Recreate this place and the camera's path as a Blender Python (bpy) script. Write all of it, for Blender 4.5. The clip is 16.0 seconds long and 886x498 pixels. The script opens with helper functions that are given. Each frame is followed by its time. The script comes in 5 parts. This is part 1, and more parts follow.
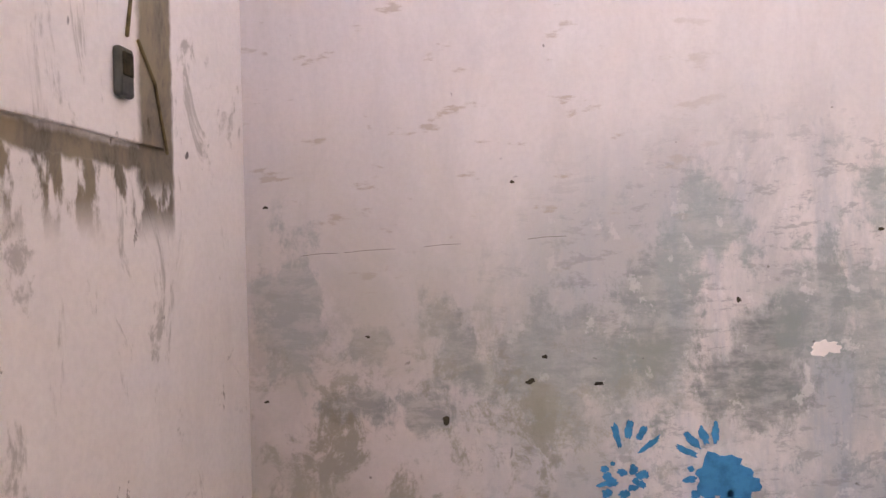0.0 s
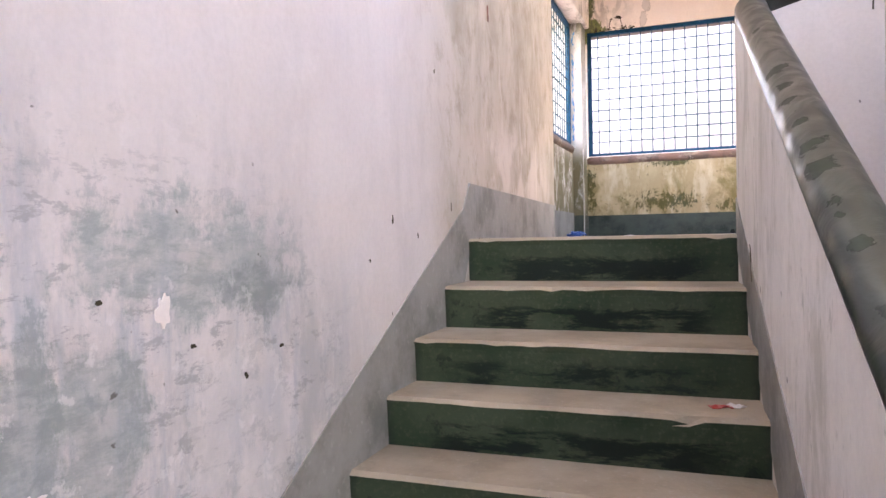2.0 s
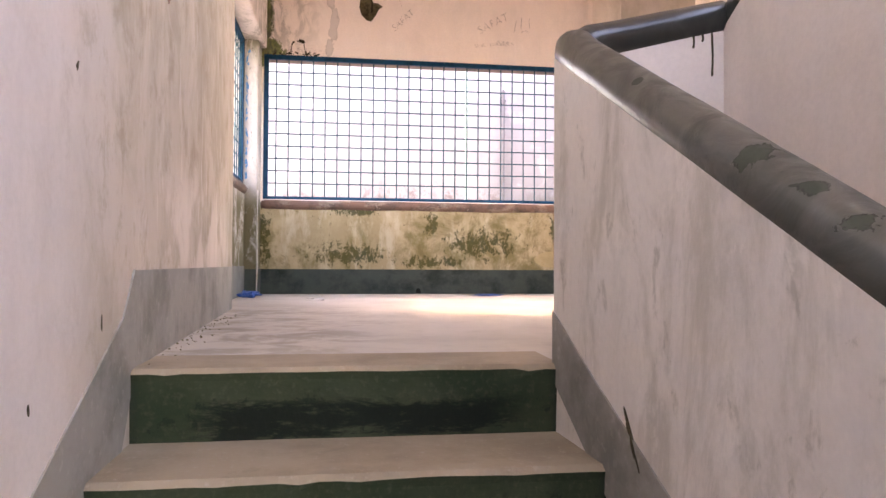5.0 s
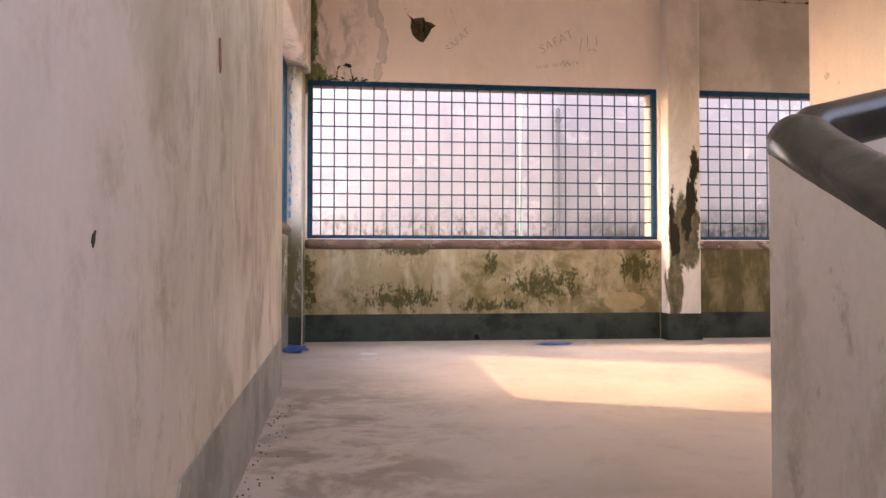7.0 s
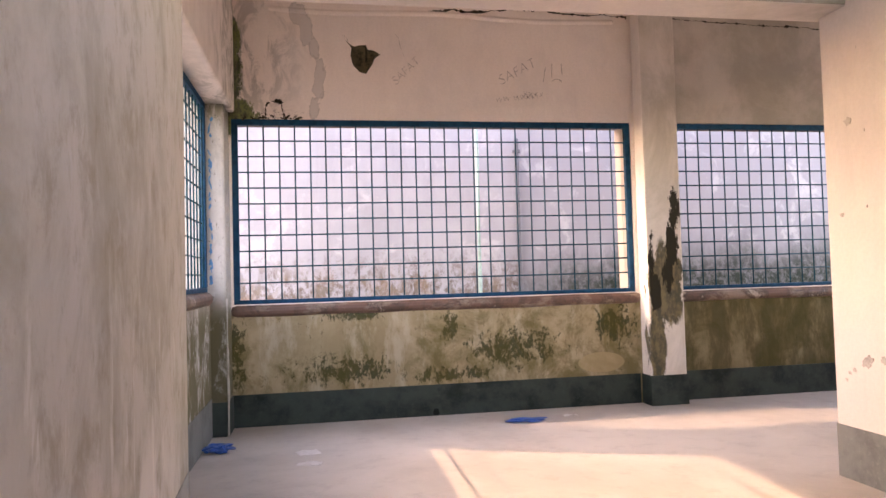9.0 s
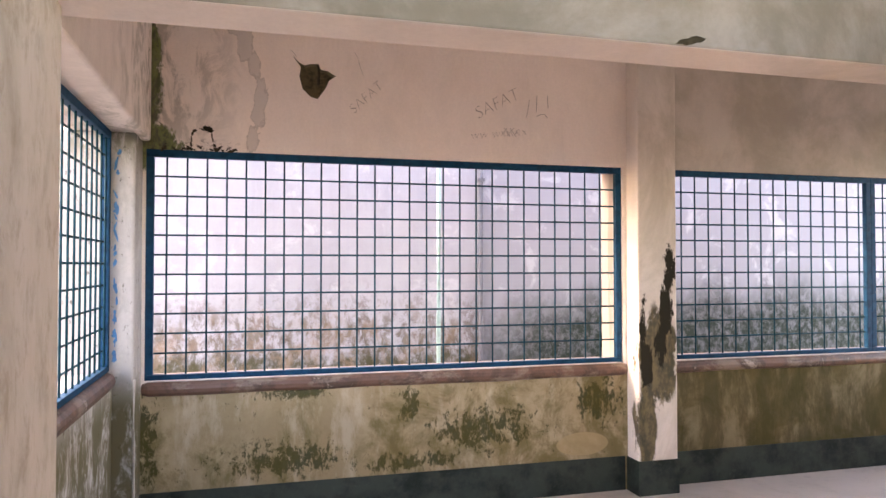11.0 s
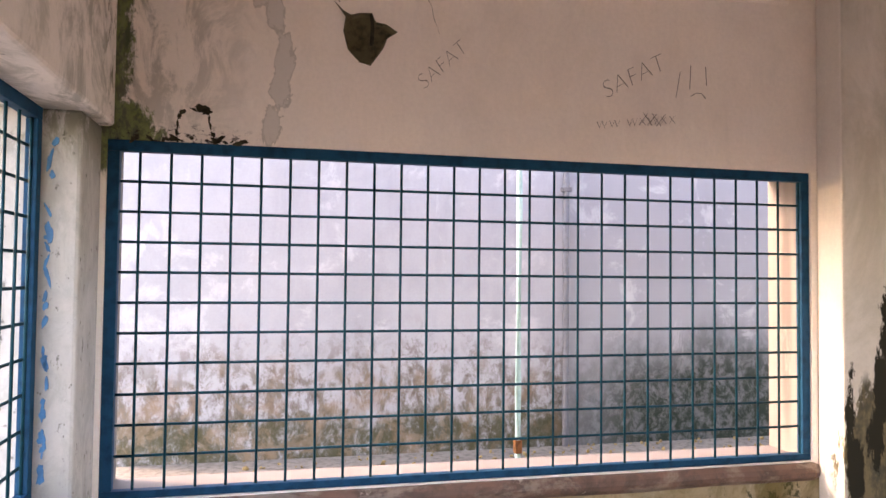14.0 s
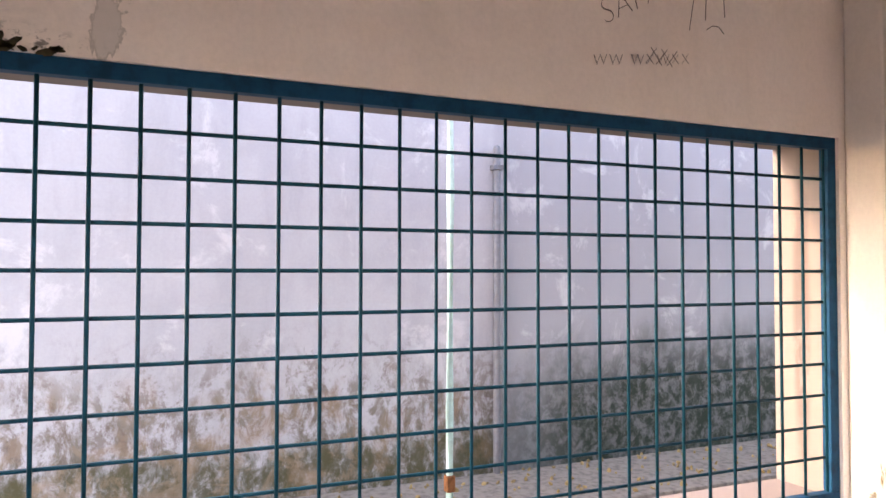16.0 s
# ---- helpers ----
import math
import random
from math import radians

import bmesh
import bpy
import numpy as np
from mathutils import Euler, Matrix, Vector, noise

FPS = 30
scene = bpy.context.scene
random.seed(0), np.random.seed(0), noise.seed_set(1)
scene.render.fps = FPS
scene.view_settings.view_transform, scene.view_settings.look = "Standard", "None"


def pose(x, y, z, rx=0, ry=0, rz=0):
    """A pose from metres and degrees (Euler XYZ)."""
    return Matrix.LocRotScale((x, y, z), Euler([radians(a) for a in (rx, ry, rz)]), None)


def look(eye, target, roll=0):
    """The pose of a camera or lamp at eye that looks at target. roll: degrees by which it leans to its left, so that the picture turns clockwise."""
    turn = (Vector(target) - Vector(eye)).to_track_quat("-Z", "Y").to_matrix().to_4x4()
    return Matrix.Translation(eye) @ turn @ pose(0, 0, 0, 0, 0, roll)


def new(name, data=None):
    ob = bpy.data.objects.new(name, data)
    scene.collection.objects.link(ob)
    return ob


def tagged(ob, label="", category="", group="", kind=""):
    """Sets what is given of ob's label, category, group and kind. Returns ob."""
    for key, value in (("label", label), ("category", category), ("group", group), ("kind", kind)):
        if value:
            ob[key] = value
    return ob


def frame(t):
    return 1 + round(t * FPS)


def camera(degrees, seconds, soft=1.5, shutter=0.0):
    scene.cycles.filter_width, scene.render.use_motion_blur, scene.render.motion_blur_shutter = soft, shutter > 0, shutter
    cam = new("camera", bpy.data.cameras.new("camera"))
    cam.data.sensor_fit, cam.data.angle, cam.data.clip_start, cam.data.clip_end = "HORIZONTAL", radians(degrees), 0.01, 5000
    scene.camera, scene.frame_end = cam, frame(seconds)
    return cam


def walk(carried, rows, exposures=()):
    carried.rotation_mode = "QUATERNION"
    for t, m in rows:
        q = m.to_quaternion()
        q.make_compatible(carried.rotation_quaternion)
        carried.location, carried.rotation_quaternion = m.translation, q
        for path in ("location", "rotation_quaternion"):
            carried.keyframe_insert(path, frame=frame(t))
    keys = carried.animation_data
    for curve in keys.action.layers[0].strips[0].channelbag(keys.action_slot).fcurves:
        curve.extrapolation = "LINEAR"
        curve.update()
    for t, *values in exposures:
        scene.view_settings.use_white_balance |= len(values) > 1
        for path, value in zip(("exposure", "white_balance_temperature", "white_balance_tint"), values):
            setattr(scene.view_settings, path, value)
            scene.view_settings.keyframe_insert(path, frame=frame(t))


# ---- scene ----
cam = camera(64.3, 16.0)
PATH = [
    (0, (1.894, -2.871, -0.09), (-0.094, -3.078, -0.125), -1.2),
    (0.5, (1.677, -3.044, -0.037), (-0.254, -2.529, -0.09), -1.1),
    (1, (1.427, -3.041, -0.018), (-0.219, -1.906, -0.073), -0.5),
    (1.5, (1.201, -2.944, -0.012), (-0.037, -1.373, -0.038), -0.6),
    (2, (0.967, -2.855, 0.003), (0.259, -0.985, -0.024), -1.1),
    (2.5, (0.802, -2.746, 0.017), (0.608, -0.756, -0.007), -3.1),
    (3, (0.672, -2.577, 0.047), (0.706, -0.578, 0.031), -3.6),
    (3.5, (0.568, -2.386, 0.064), (0.658, -0.388, 0.058), -3.3),
    (4, (0.532, -2.19, 0.073), (0.697, -0.197, 0.087), -2.3),
    (4.5, (0.537, -1.972, 0.172), (0.792, 0.011, 0.205), -0.8),
    (5, (0.506, -1.79, 0.261), (0.789, 0.19, 0.305), 0.3),
    (5.2, (0.475, -1.726, 0.319), (0.768, 0.251, 0.356), 0.6),
    (7.3, (0.319, -1.108, 0.69), (0.516, 0.882, 0.734), -0.1),
    (7.5, (0.328, -1.029, 0.753), (0.532, 0.96, 0.792), -0.4),
    (8, (0.36, -0.884, 0.83), (0.578, 1.104, 0.867), -0.9),
    (8.5, (0.358, -0.703, 0.917), (0.629, 1.278, 0.968), -1.2),
    (9, (0.394, -0.487, 0.978), (0.74, 1.481, 1.051), -1.6),
    (11.3, (0.368, 0.426, 1.476), (0.904, 2.353, 1.52), -0.0),
    (11.5, (0.364, 0.503, 1.493), (0.904, 2.428, 1.552), -0.1),
    (12, (0.428, 0.722, 1.567), (0.973, 2.646, 1.62), 0.2),
    (12.5, (0.443, 0.966, 1.572), (0.986, 2.89, 1.629), 0.2),
    (13, (0.394, 1.234, 1.592), (0.917, 3.164, 1.65), 0.5),
    (13.5, (0.397, 1.501, 1.571), (0.896, 3.436, 1.645), 0.4),
    (14, (0.419, 1.755, 1.611), (0.87, 3.702, 1.68), 0.6),
    (14.5, (0.378, 2.02, 1.619), (0.792, 3.975, 1.684), 0.6),
    (15, (0.414, 2.245, 1.576), (0.805, 4.203, 1.671), 0.5),
    (15.5, (0.469, 2.468, 1.562), (0.943, 4.408, 1.668), 0.2),
    (16, (0.466, 2.683, 1.606), (1.245, 4.525, 1.665), 0.1),
]
EXPOSURES = [
    (0.0, 5.0, 10100, 34), (1.0, 5.05, 9700, 32), (2.0, 5.15, 8700, 29), (3.5, 5.12, 8300, 29), (4.5, 5.02, 8200, 29), (5.0, 4.83, 9600, 33),
    (7.3, 4.05, 10300, 34), (8.0, 3.9, 10000, 34), (9.0, 4.0, 9000, 32), (11.5, 4.1, 8700, 29), (12.5, 4.05, 8600, 28), (14.5, 3.84, 8500, 26),
    (16.0, 3.8, 8200, 25),
]
walk(cam, [(t, look(eye, target, roll)) for t, eye, target, roll in PATH], EXPOSURES)


# ---- light ----
SUN_TRAVEL = Vector((1.37, -0.58, -1.0)).normalized()
sun_data = bpy.data.lights.new("sun", "SUN")
sun_data.energy, sun_data.angle, sun_data.color = 0.36, radians(0.25), (1.0, 0.80, 0.60)
sun = new("sun", sun_data)
sun.matrix_world = look((-12, 12, 12), Vector((-12, 12, 12)) + SUN_TRAVEL)
world = bpy.data.worlds.new("sky")
scene.world = world
world.use_nodes = True
sky = world.node_tree.nodes.new("ShaderNodeTexSky")
sky.sky_type, sky.sun_disc = "NISHITA", False
sky.sun_elevation = math.asin(-SUN_TRAVEL.z)
sky.sun_rotation = math.atan2(-SUN_TRAVEL.x, -SUN_TRAVEL.y)
sky.dust_density, sky.air_density = 1.2, 1.0
back = world.node_tree.nodes["Background"]
back.inputs["Strength"].default_value = 0.15
world.node_tree.links.new(sky.outputs[0], back.inputs[0])


# ---- material helpers ----
class Mat:
    """A node material, in metres of the world."""

    def __init__(self, name, rough=0.85, metal=0.0):
        self.m = bpy.data.materials.new(name)
        self.m.use_nodes = True
        self.t = self.m.node_tree
        self.b = self.t.nodes["Principled BSDF"]
        self.b.inputs["Roughness"].default_value = rough
        self.b.inputs["Metallic"].default_value = metal
        self.b.inputs["Specular IOR Level"].default_value = 0.5 if rough < 0.55 else 0.15
        self.geo = self.n("ShaderNodeNewGeometry")
        self.pos = self.geo.outputs["Position"]

    def n(self, kind, **kw):
        node = self.t.nodes.new(kind)
        for key, value in kw.items():
            node.inputs[key].default_value = value
        return node

    def ln(self, a, b):
        self.t.links.new(a, b)

    def put(self, socket, value):
        if isinstance(value, (int, float)):
            socket.default_value = value
        elif isinstance(value, tuple):
            socket.default_value = (*value, 1.0) if len(value) == 3 and len(socket.default_value) == 4 else value
        else:
            self.ln(value, socket)

    def noise(self, scale, stretch=(1, 1, 1), detail=6, rough=0.6, shift=(0, 0, 0), warp=0.0):
        mp = self.n("ShaderNodeMapping")
        mp.inputs["Scale"].default_value = stretch
        mp.inputs["Location"].default_value = shift
        self.ln(self.pos, mp.inputs["Vector"])
        no = self.n("ShaderNodeTexNoise", Scale=scale, Detail=detail, Roughness=rough, Distortion=warp)
        self.ln(mp.outputs[0], no.inputs["Vector"])
        return no.outputs["Fac"]

    def step(self, value, lo, hi):
        r = self.n("ShaderNodeMapRange")
        r.interpolation_type = "SMOOTHSTEP"
        self.put(r.inputs["Value"], value)
        r.inputs["From Min"].default_value, r.inputs["From Max"].default_value = lo, hi
        return r.outputs[0]

    def math(self, op, a, b=0.0):
        m = self.t.nodes.new("ShaderNodeMath")
        m.operation = op
        self.put(m.inputs[0], a)
        self.put(m.inputs[1], b)
        return m.outputs[0]

    def mix(self, fac, a, b):
        m = self.t.nodes.new("ShaderNodeMix")
        m.data_type = "RGBA"
        self.put(m.inputs[0], fac)
        self.put(m.inputs[6], a)
        self.put(m.inputs[7], b)
        return m.outputs[2]

    def axis(self, k):
        s = self.n("ShaderNodeSeparateXYZ")
        self.ln(self.pos, s.inputs[0])
        return s.outputs[k]

    def spot(self, centre, size, lo=0.6, hi=1.0):
        """1 inside an ellipsoid at centre, falling to 0 at its rim."""
        v = self.t.nodes.new("ShaderNodeVectorMath")
        v.operation = "SUBTRACT"
        self.ln(self.pos, v.inputs[0])
        v.inputs[1].default_value = centre
        d = self.t.nodes.new("ShaderNodeVectorMath")
        d.operation = "DIVIDE"
        self.ln(v.outputs[0], d.inputs[0])
        d.inputs[1].default_value = size
        ln = self.t.nodes.new("ShaderNodeVectorMath")
        ln.operation = "LENGTH"
        self.ln(d.outputs[0], ln.inputs[0])
        return self.math("SUBTRACT", 1.0, self.step(ln.outputs["Value"], lo, hi))

    def up(self):
        s = self.n("ShaderNodeSeparateXYZ")
        self.ln(self.geo.outputs["Normal"], s.inputs[0])
        return s.outputs[2]

    def done(self, colour, height=None, strength=0.3, distance=0.004):
        self.put(self.b.inputs["Base Color"], colour)
        if height is not None:
            bump = self.n("ShaderNodeBump", Strength=strength, Distance=distance)
            self.ln(height, bump.inputs["Height"])
            self.ln(bump.outputs[0], self.b.inputs["Normal"])
        return self.m


def plaster(name, base, grime, streak=0.5, patch=0.45, speck=True, extra=None, relief=0.35):
    """Lime-washed plaster: blotches, rain streaks, fine grain, small dark chips."""
    m = Mat(name, 0.9)
    big = m.noise(1.3, (1, 1, 0.8), 8, 0.62, warp=0.6)
    mid = m.noise(5.0, (1, 1, 0.7), 8, 0.65)
    fine = m.noise(60, (1, 1, 1), 4, 0.7)
    run = m.noise(5, (1, 1, 0.22), 9, 0.72, warp=0.3)
    mott = m.noise(2.6, (1, 1, 0.6), 10, 0.74, (4, 7, 2), 0.4)
    col = m.mix(m.math("MULTIPLY", m.step(big, 0.42, 0.72), patch), base, grime)
    col = m.mix(m.math("MULTIPLY", m.step(run, 0.45, 0.72), streak), col, tuple(c * 0.78 for c in base))
    col = m.mix(m.math("MULTIPLY", m.step(mid, 0.55, 0.7), 0.28), col, tuple(min(1, c * 1.14) for c in base))
    col = m.mix(m.math("MULTIPLY", m.step(fine, 0.35, 0.7), 0.14), col, tuple(c * 0.6 for c in base))
    col = m.mix(m.math("MULTIPLY", m.step(mott, 0.48, 0.7), patch * 0.8), col, tuple(c * 0.74 for c in base))
    if speck:
        dots = m.noise(16, (1, 1, 0.7), 2, 0.5, (3, 1, 2))
        col = m.mix(m.math("MULTIPLY", m.step(dots, 0.755, 0.785), 0.8), col, (0.06, 0.05, 0.045))
    if extra:
        col = extra(m, col)
    h = m.math("ADD", m.math("MULTIPLY", mid, 0.7), m.math("MULTIPLY", fine, 0.3))
    return m.done(col, h, relief, 0.006)


def stairwall_marks(m, col):
    """Blue-grey damp streaks and scuffs low on the staircase wall, bared patches, brown smears, chips."""
    zone = m.spot((0, -2.05, -0.45), (0.8, 1.45, 0.95), 0.2, 1.0)
    n1 = m.noise(1.9, (1, 1, 0.6), 11, 0.74, (1, 2, 5), 0.3)
    a = m.math("MULTIPLY", m.step(n1, 0.38, 0.56), m.step(zone, 0.05, 0.6))
    col = m.mix(m.math("MULTIPLY", a, 0.75), col, (0.36, 0.355, 0.35))
    n2 = m.noise(8, (1, 1, 0.16), 9, 0.70, (9, 2, 1))
    b = m.math("MULTIPLY", m.step(n2, 0.48, 0.66), zone)
    col = m.mix(m.math("MULTIPLY", b, 0.6), col, (0.30, 0.345, 0.39))
    fleck = m.noise(9, (1, 1, 2.6), 9, 0.74, (3, 3, 1), 0.15)
    col = m.mix(m.math("MULTIPLY", m.math("MULTIPLY", m.step(fleck, 0.53, 0.60), m.step(zone, 0.1, 0.7)), 0.6), col, (0.27, 0.27, 0.265))
    n7 = m.noise(7, (1, 1, 0.75), 11, 0.74, (2, 3, 7), 0.15)
    g = m.math("MULTIPLY", m.step(n7, 0.55, 0.61), zone)
    col = m.mix(m.math("MULTIPLY", g, 0.6), col, (0.23, 0.265, 0.27))
    # single stains: place, reach, tone
    for y, z, ry, rz, tone in ((-3.08, -0.31, 0.08, 0.09, 0.22), (-3.03, -0.42, 0.07, 0.13, 0.22), (-3.27, -0.39, 0.10, 0.07, 0.22), (-2.50, -0.32, 0.12, 0.30, 0.25),
                               (-2.26, -0.46, 0.17, 0.20, 0.18), (-1.72, -0.03, 0.36, 0.15, 0.33), (-1.50, -0.10, 0.17, 0.07, 0.24), (-2.40, -0.10, 0.14, 0.16, 0.33),
                               (-2.75, -0.45, 0.3, 0.2, 0.26), (-3.32, -0.55, 0.12, 0.07, 0.22), (-3.13, -0.56, 0.13, 0.08, 0.23), (-3.49, -0.30, 0.12, 0.30, 0.30),
                               (-1.95, -0.33, 0.12, 0.26, 0.30), (-2.12, -0.30, 0.10, 0.2, 0.28)):
        s = m.spot((0, y, z), (0.4, ry * 1.5, rz * 1.5), 0.0, 1.0)
        k = m.math("MULTIPLY", m.step(m.math("ADD", n7, m.math("MULTIPLY", s, 0.25)), 0.56, 0.68), m.step(s, 0.0, 0.4))
        k = m.math("MULTIPLY", k, m.math("ADD", 0.55, m.math("MULTIPLY", m.step(fleck, 0.40, 0.56), 0.45)))
        col = m.mix(m.math("MULTIPLY", k, 0.75), col, (tone * 0.88, tone * 1.0, tone * 0.95))
    # bare pale plaster beyond a flaked edge
    edge = m.spot((0, -1.55, -0.42), (0.4, 0.34, 0.30), 0.3, 1.0)
    k = m.step(m.math("ADD", edge, m.math("MULTIPLY", m.math("SUBTRACT", n7, 0.5), 2.2)), 0.50, 0.60)
    col = m.mix(m.math("MULTIPLY", k, 0.35), col, (0.70, 0.645, 0.63))
    n3 = m.noise(12, (1, 1, 0.9), 7, 0.62, (4, 4, 1))
    c = m.math("MULTIPLY", m.step(n3, 0.60, 0.64), zone)
    col = m.mix(m.math("MULTIPLY", c, 0.4), col, (0.74, 0.69, 0.67))
    n4 = m.noise(6.5, (1, 1, 0.9), 9, 0.74, (7, 7, 3), 0.3)
    low = m.spot((0, -3.1, -0.7), (0.6, 1.0, 0.6), 0.3, 1.0)
    d = m.math("MULTIPLY", m.step(n4, 0.50, 0.60), low)
    col = m.mix(m.math("MULTIPLY", d, 0.75), col, (0.25, 0.24, 0.18))
    wash = m.noise(1.6, (1, 1, 0.9), 6, 0.6, (4, 2, 4), 0.4)
    col = m.mix(m.math("MULTIPLY", m.math("MULTIPLY", m.step(wash, 0.38, 0.6), m.spot((0, -3.4, -0.6), (0.6, 1.3, 1.0), 0.3, 1.0)), 0.7), col, (0.42, 0.41, 0.36))
    n5 = m.noise(19, (1, 1, 1.3), 3, 0.5, (2, 8, 8))
    e = m.math("MULTIPLY", m.step(n5, 0.72, 0.76), m.step(zone, 0.0, 0.35))
    col = m.mix(m.math("MULTIPLY", e, 0.8), col, (0.10, 0.09, 0.08))
    n6 = m.noise(6, (1, 1, 3.0), 5, 0.6, (5, 1, 9))
    f = m.math("MULTIPLY", m.step(n6, 0.60, 0.67), m.spot((0, -3.1, 0.25), (0.6, 1.0, 0.7), 0.4, 1.0))
    col = m.mix(m.math("MULTIPLY", f, 0.55), col, (0.36, 0.27, 0.19))
    run = m.noise(3.2, (1, 1, 0.2), 6, 0.65, (3, 9, 4), 0.3)
    far = m.spot((-0.1, 1.55, 0.9), (1.0, 2.4, 2.4), 0.66, 1.0)
    col = m.mix(m.math("MULTIPLY", far, 0.85), col, (0.47, 0.40, 0.325))
    h = m.math("MULTIPLY", m.step(run, 0.42, 0.72), far)
    col = m.mix(m.math("MULTIPLY", h, 0.3), col, (0.36, 0.30, 0.21))
    cloud = m.noise(2.2, (1, 1, 0.75), 9, 0.66, (2, 6, 9), 0.4)
    col = m.mix(m.math("MULTIPLY", m.math("MULTIPLY", m.step(cloud, 0.44, 0.66), far), 0.65), col, (0.29, 0.245, 0.175))
    mot = m.noise(9, (1, 1, 0.7), 10, 0.74, (8, 3, 3), 0.3)
    col = m.mix(m.math("MULTIPLY", m.math("MULTIPLY", m.step(mot, 0.48, 0.68), far), 0.65), col, (0.28, 0.225, 0.155))
    pale = m.noise(14, (1, 1, 0.2), 6, 0.6, (1, 8, 3), 0.2)
    col = m.mix(m.math("MULTIPLY", m.math("MULTIPLY", m.step(pale, 0.56, 0.70), m.spot((-0.05, 1.2, 0.55), (0.5, 2.0, 0.6), 0.4, 1.0)), 0.55), col, (0.66, 0.58, 0.50))
    bare = m.noise(2.0, (1, 1, 1), 7, 0.6, (6, 2, 2), 0.3)
    lowband = m.spot((-0.05, 1.1, 0.35), (0.5, 1.5, 0.33), 0.3, 1.0)
    k = m.math("MULTIPLY", m.step(bare, 0.44, 0.56), lowband)
    return m.mix(m.math("MULTIPLY", k, 0.5), col, (0.75, 0.66, 0.60))


def parapet_mould(m, col):
    """Olive algae and brown damp on the low wall under the grille."""
    low = m.math("SUBTRACT", 1.0, m.step(m.axis(2), 0.74, 0.80))
    damp = m.noise(1.7, (1, 1, 0.9), 8, 0.66, (5, 0, 2), 0.3)
    n1 = m.noise(3.0, (1, 1, 0.8), 9, 0.7, (2, 0, 4), 0.5)
    n2 = m.noise(24, (1, 1, 0.6), 10, 0.78, (6, 0, 1), 0.2)
    n3 = m.noise(7, (1, 1, 0.3), 8, 0.7, (1, 0, 7))
    tan = m.mix(m.step(damp, 0.38, 0.62), (0.40, 0.315, 0.19), (0.25, 0.19, 0.095))
    tan = m.mix(m.math("MULTIPLY", m.step(n3, 0.50, 0.66), 0.5), tan, (0.50, 0.43, 0.32))
    col = m.mix(m.math("MULTIPLY", low, 0.94), col, tan)
    mid = m.step(m.axis(0), 0.9, 2.2)
    a = m.math("MULTIPLY", m.step(m.math("ADD", n1, m.math("MULTIPLY", mid, 0.08)), 0.47, 0.66), low)
    col = m.mix(m.math("MULTIPLY", a, 0.75), col, (0.105, 0.085, 0.022))
    grow = m.spot((0.55, 4.4, 0.35), (0.62, 0.5, 0.17), 0.1, 1.0)
    for x, z, rx, rz in ((1.285, 0.62, 0.10, 0.24), (2.52, 0.58, 0.30, 0.25), (0.62, 0.72, 0.4, 0.08), (1.75, 0.45, 0.6, 0.24), (-0.17, 0.5, 0.12, 0.5), (1.3, 0.28, 0.5, 0.1)):
        grow = m.math("MAXIMUM", grow, m.spot((x, 4.4, z), (rx, 0.5, rz), 0.1, 1.0))
    b = m.math("MULTIPLY", m.step(m.math("ADD", n2, m.math("MULTIPLY", grow, 0.19)), 0.60, 0.68), low)
    col = m.mix(m.math("MULTIPLY", b, 0.88), col, m.mix(m.step(n1, 0.44, 0.56), (0.030, 0.040, 0.016), (0.055, 0.052, 0.014)))
    right = m.step(m.axis(0), 2.7, 3.1)
    c = m.math("MULTIPLY", m.math("MULTIPLY", m.math("ADD", 0.55, m.math("MULTIPLY", m.step(n3, 0.36, 0.60), 0.4)), right), low)
    col = m.mix(m.math("MULTIPLY", c, 0.95), col, (0.060, 0.052, 0.018))
    bare = m.spot((2.40, 4.4, 0.31), (0.26, 0.5, 0.11), 0.3, 1.0)
    bare = m.math("MULTIPLY", m.step(m.math("ADD", bare, m.math("MULTIPLY", n1, 0.6)), 0.72, 0.80), low)
    col = m.mix(m.math("MULTIPLY", bare, 0.7), col, (0.38, 0.29, 0.16))
    # mould where the lintel meets the corner column
    n4 = m.noise(9, (1, 1, 0.5), 11, 0.78, (3, 0, 2), 0.4)
    grime = m.spot((-0.1, 4.4, 2.5), (0.55, 0.5, 0.75), 0.1, 1.0)
    wet = m.noise(7, (1, 1, 0.45), 9, 0.72, (9, 4, 4), 0.8)
    col = m.mix(m.math("MULTIPLY", m.math("MULTIPLY", m.step(wet, 0.46, 0.58), grime), 0.8), col, (0.36, 0.33, 0.29))
    corner = m.math("MAXIMUM", m.spot((-0.19, 4.4, 2.10), (0.30, 0.5, 0.20), 0.1, 1.0), m.spot((-0.19, 4.4, 2.45), (0.15, 0.5, 0.60), 0.1, 1.0))
    d = m.math("MULTIPLY", m.step(m.math("ADD", n4, m.math("MULTIPLY", corner, 0.40)), 0.62, 0.70), m.step(corner, 0.02, 0.3))
    col = m.mix(m.math("MULTIPLY", d, 0.9), col, m.mix(m.step(n2, 0.42, 0.58), (0.12, 0.17, 0.03), (0.028, 0.048, 0.010)))
    # lintel past the pillar: mixed to a darker olive-grey
    far = m.math("MULTIPLY", m.step(m.axis(0), 2.9, 3.0), m.step(m.axis(2), 1.9, 2.0))
    col = m.mix(m.math("MULTIPLY", far, m.math("ADD", 0.55, m.math("MULTIPLY", m.step(damp, 0.36, 0.66), 0.3))), col, (0.30, 0.275, 0.215))
    patch = m.spot((3.28, 4.4, 2.985), (0.30, 0.5, 0.055), 0.3, 1.0)
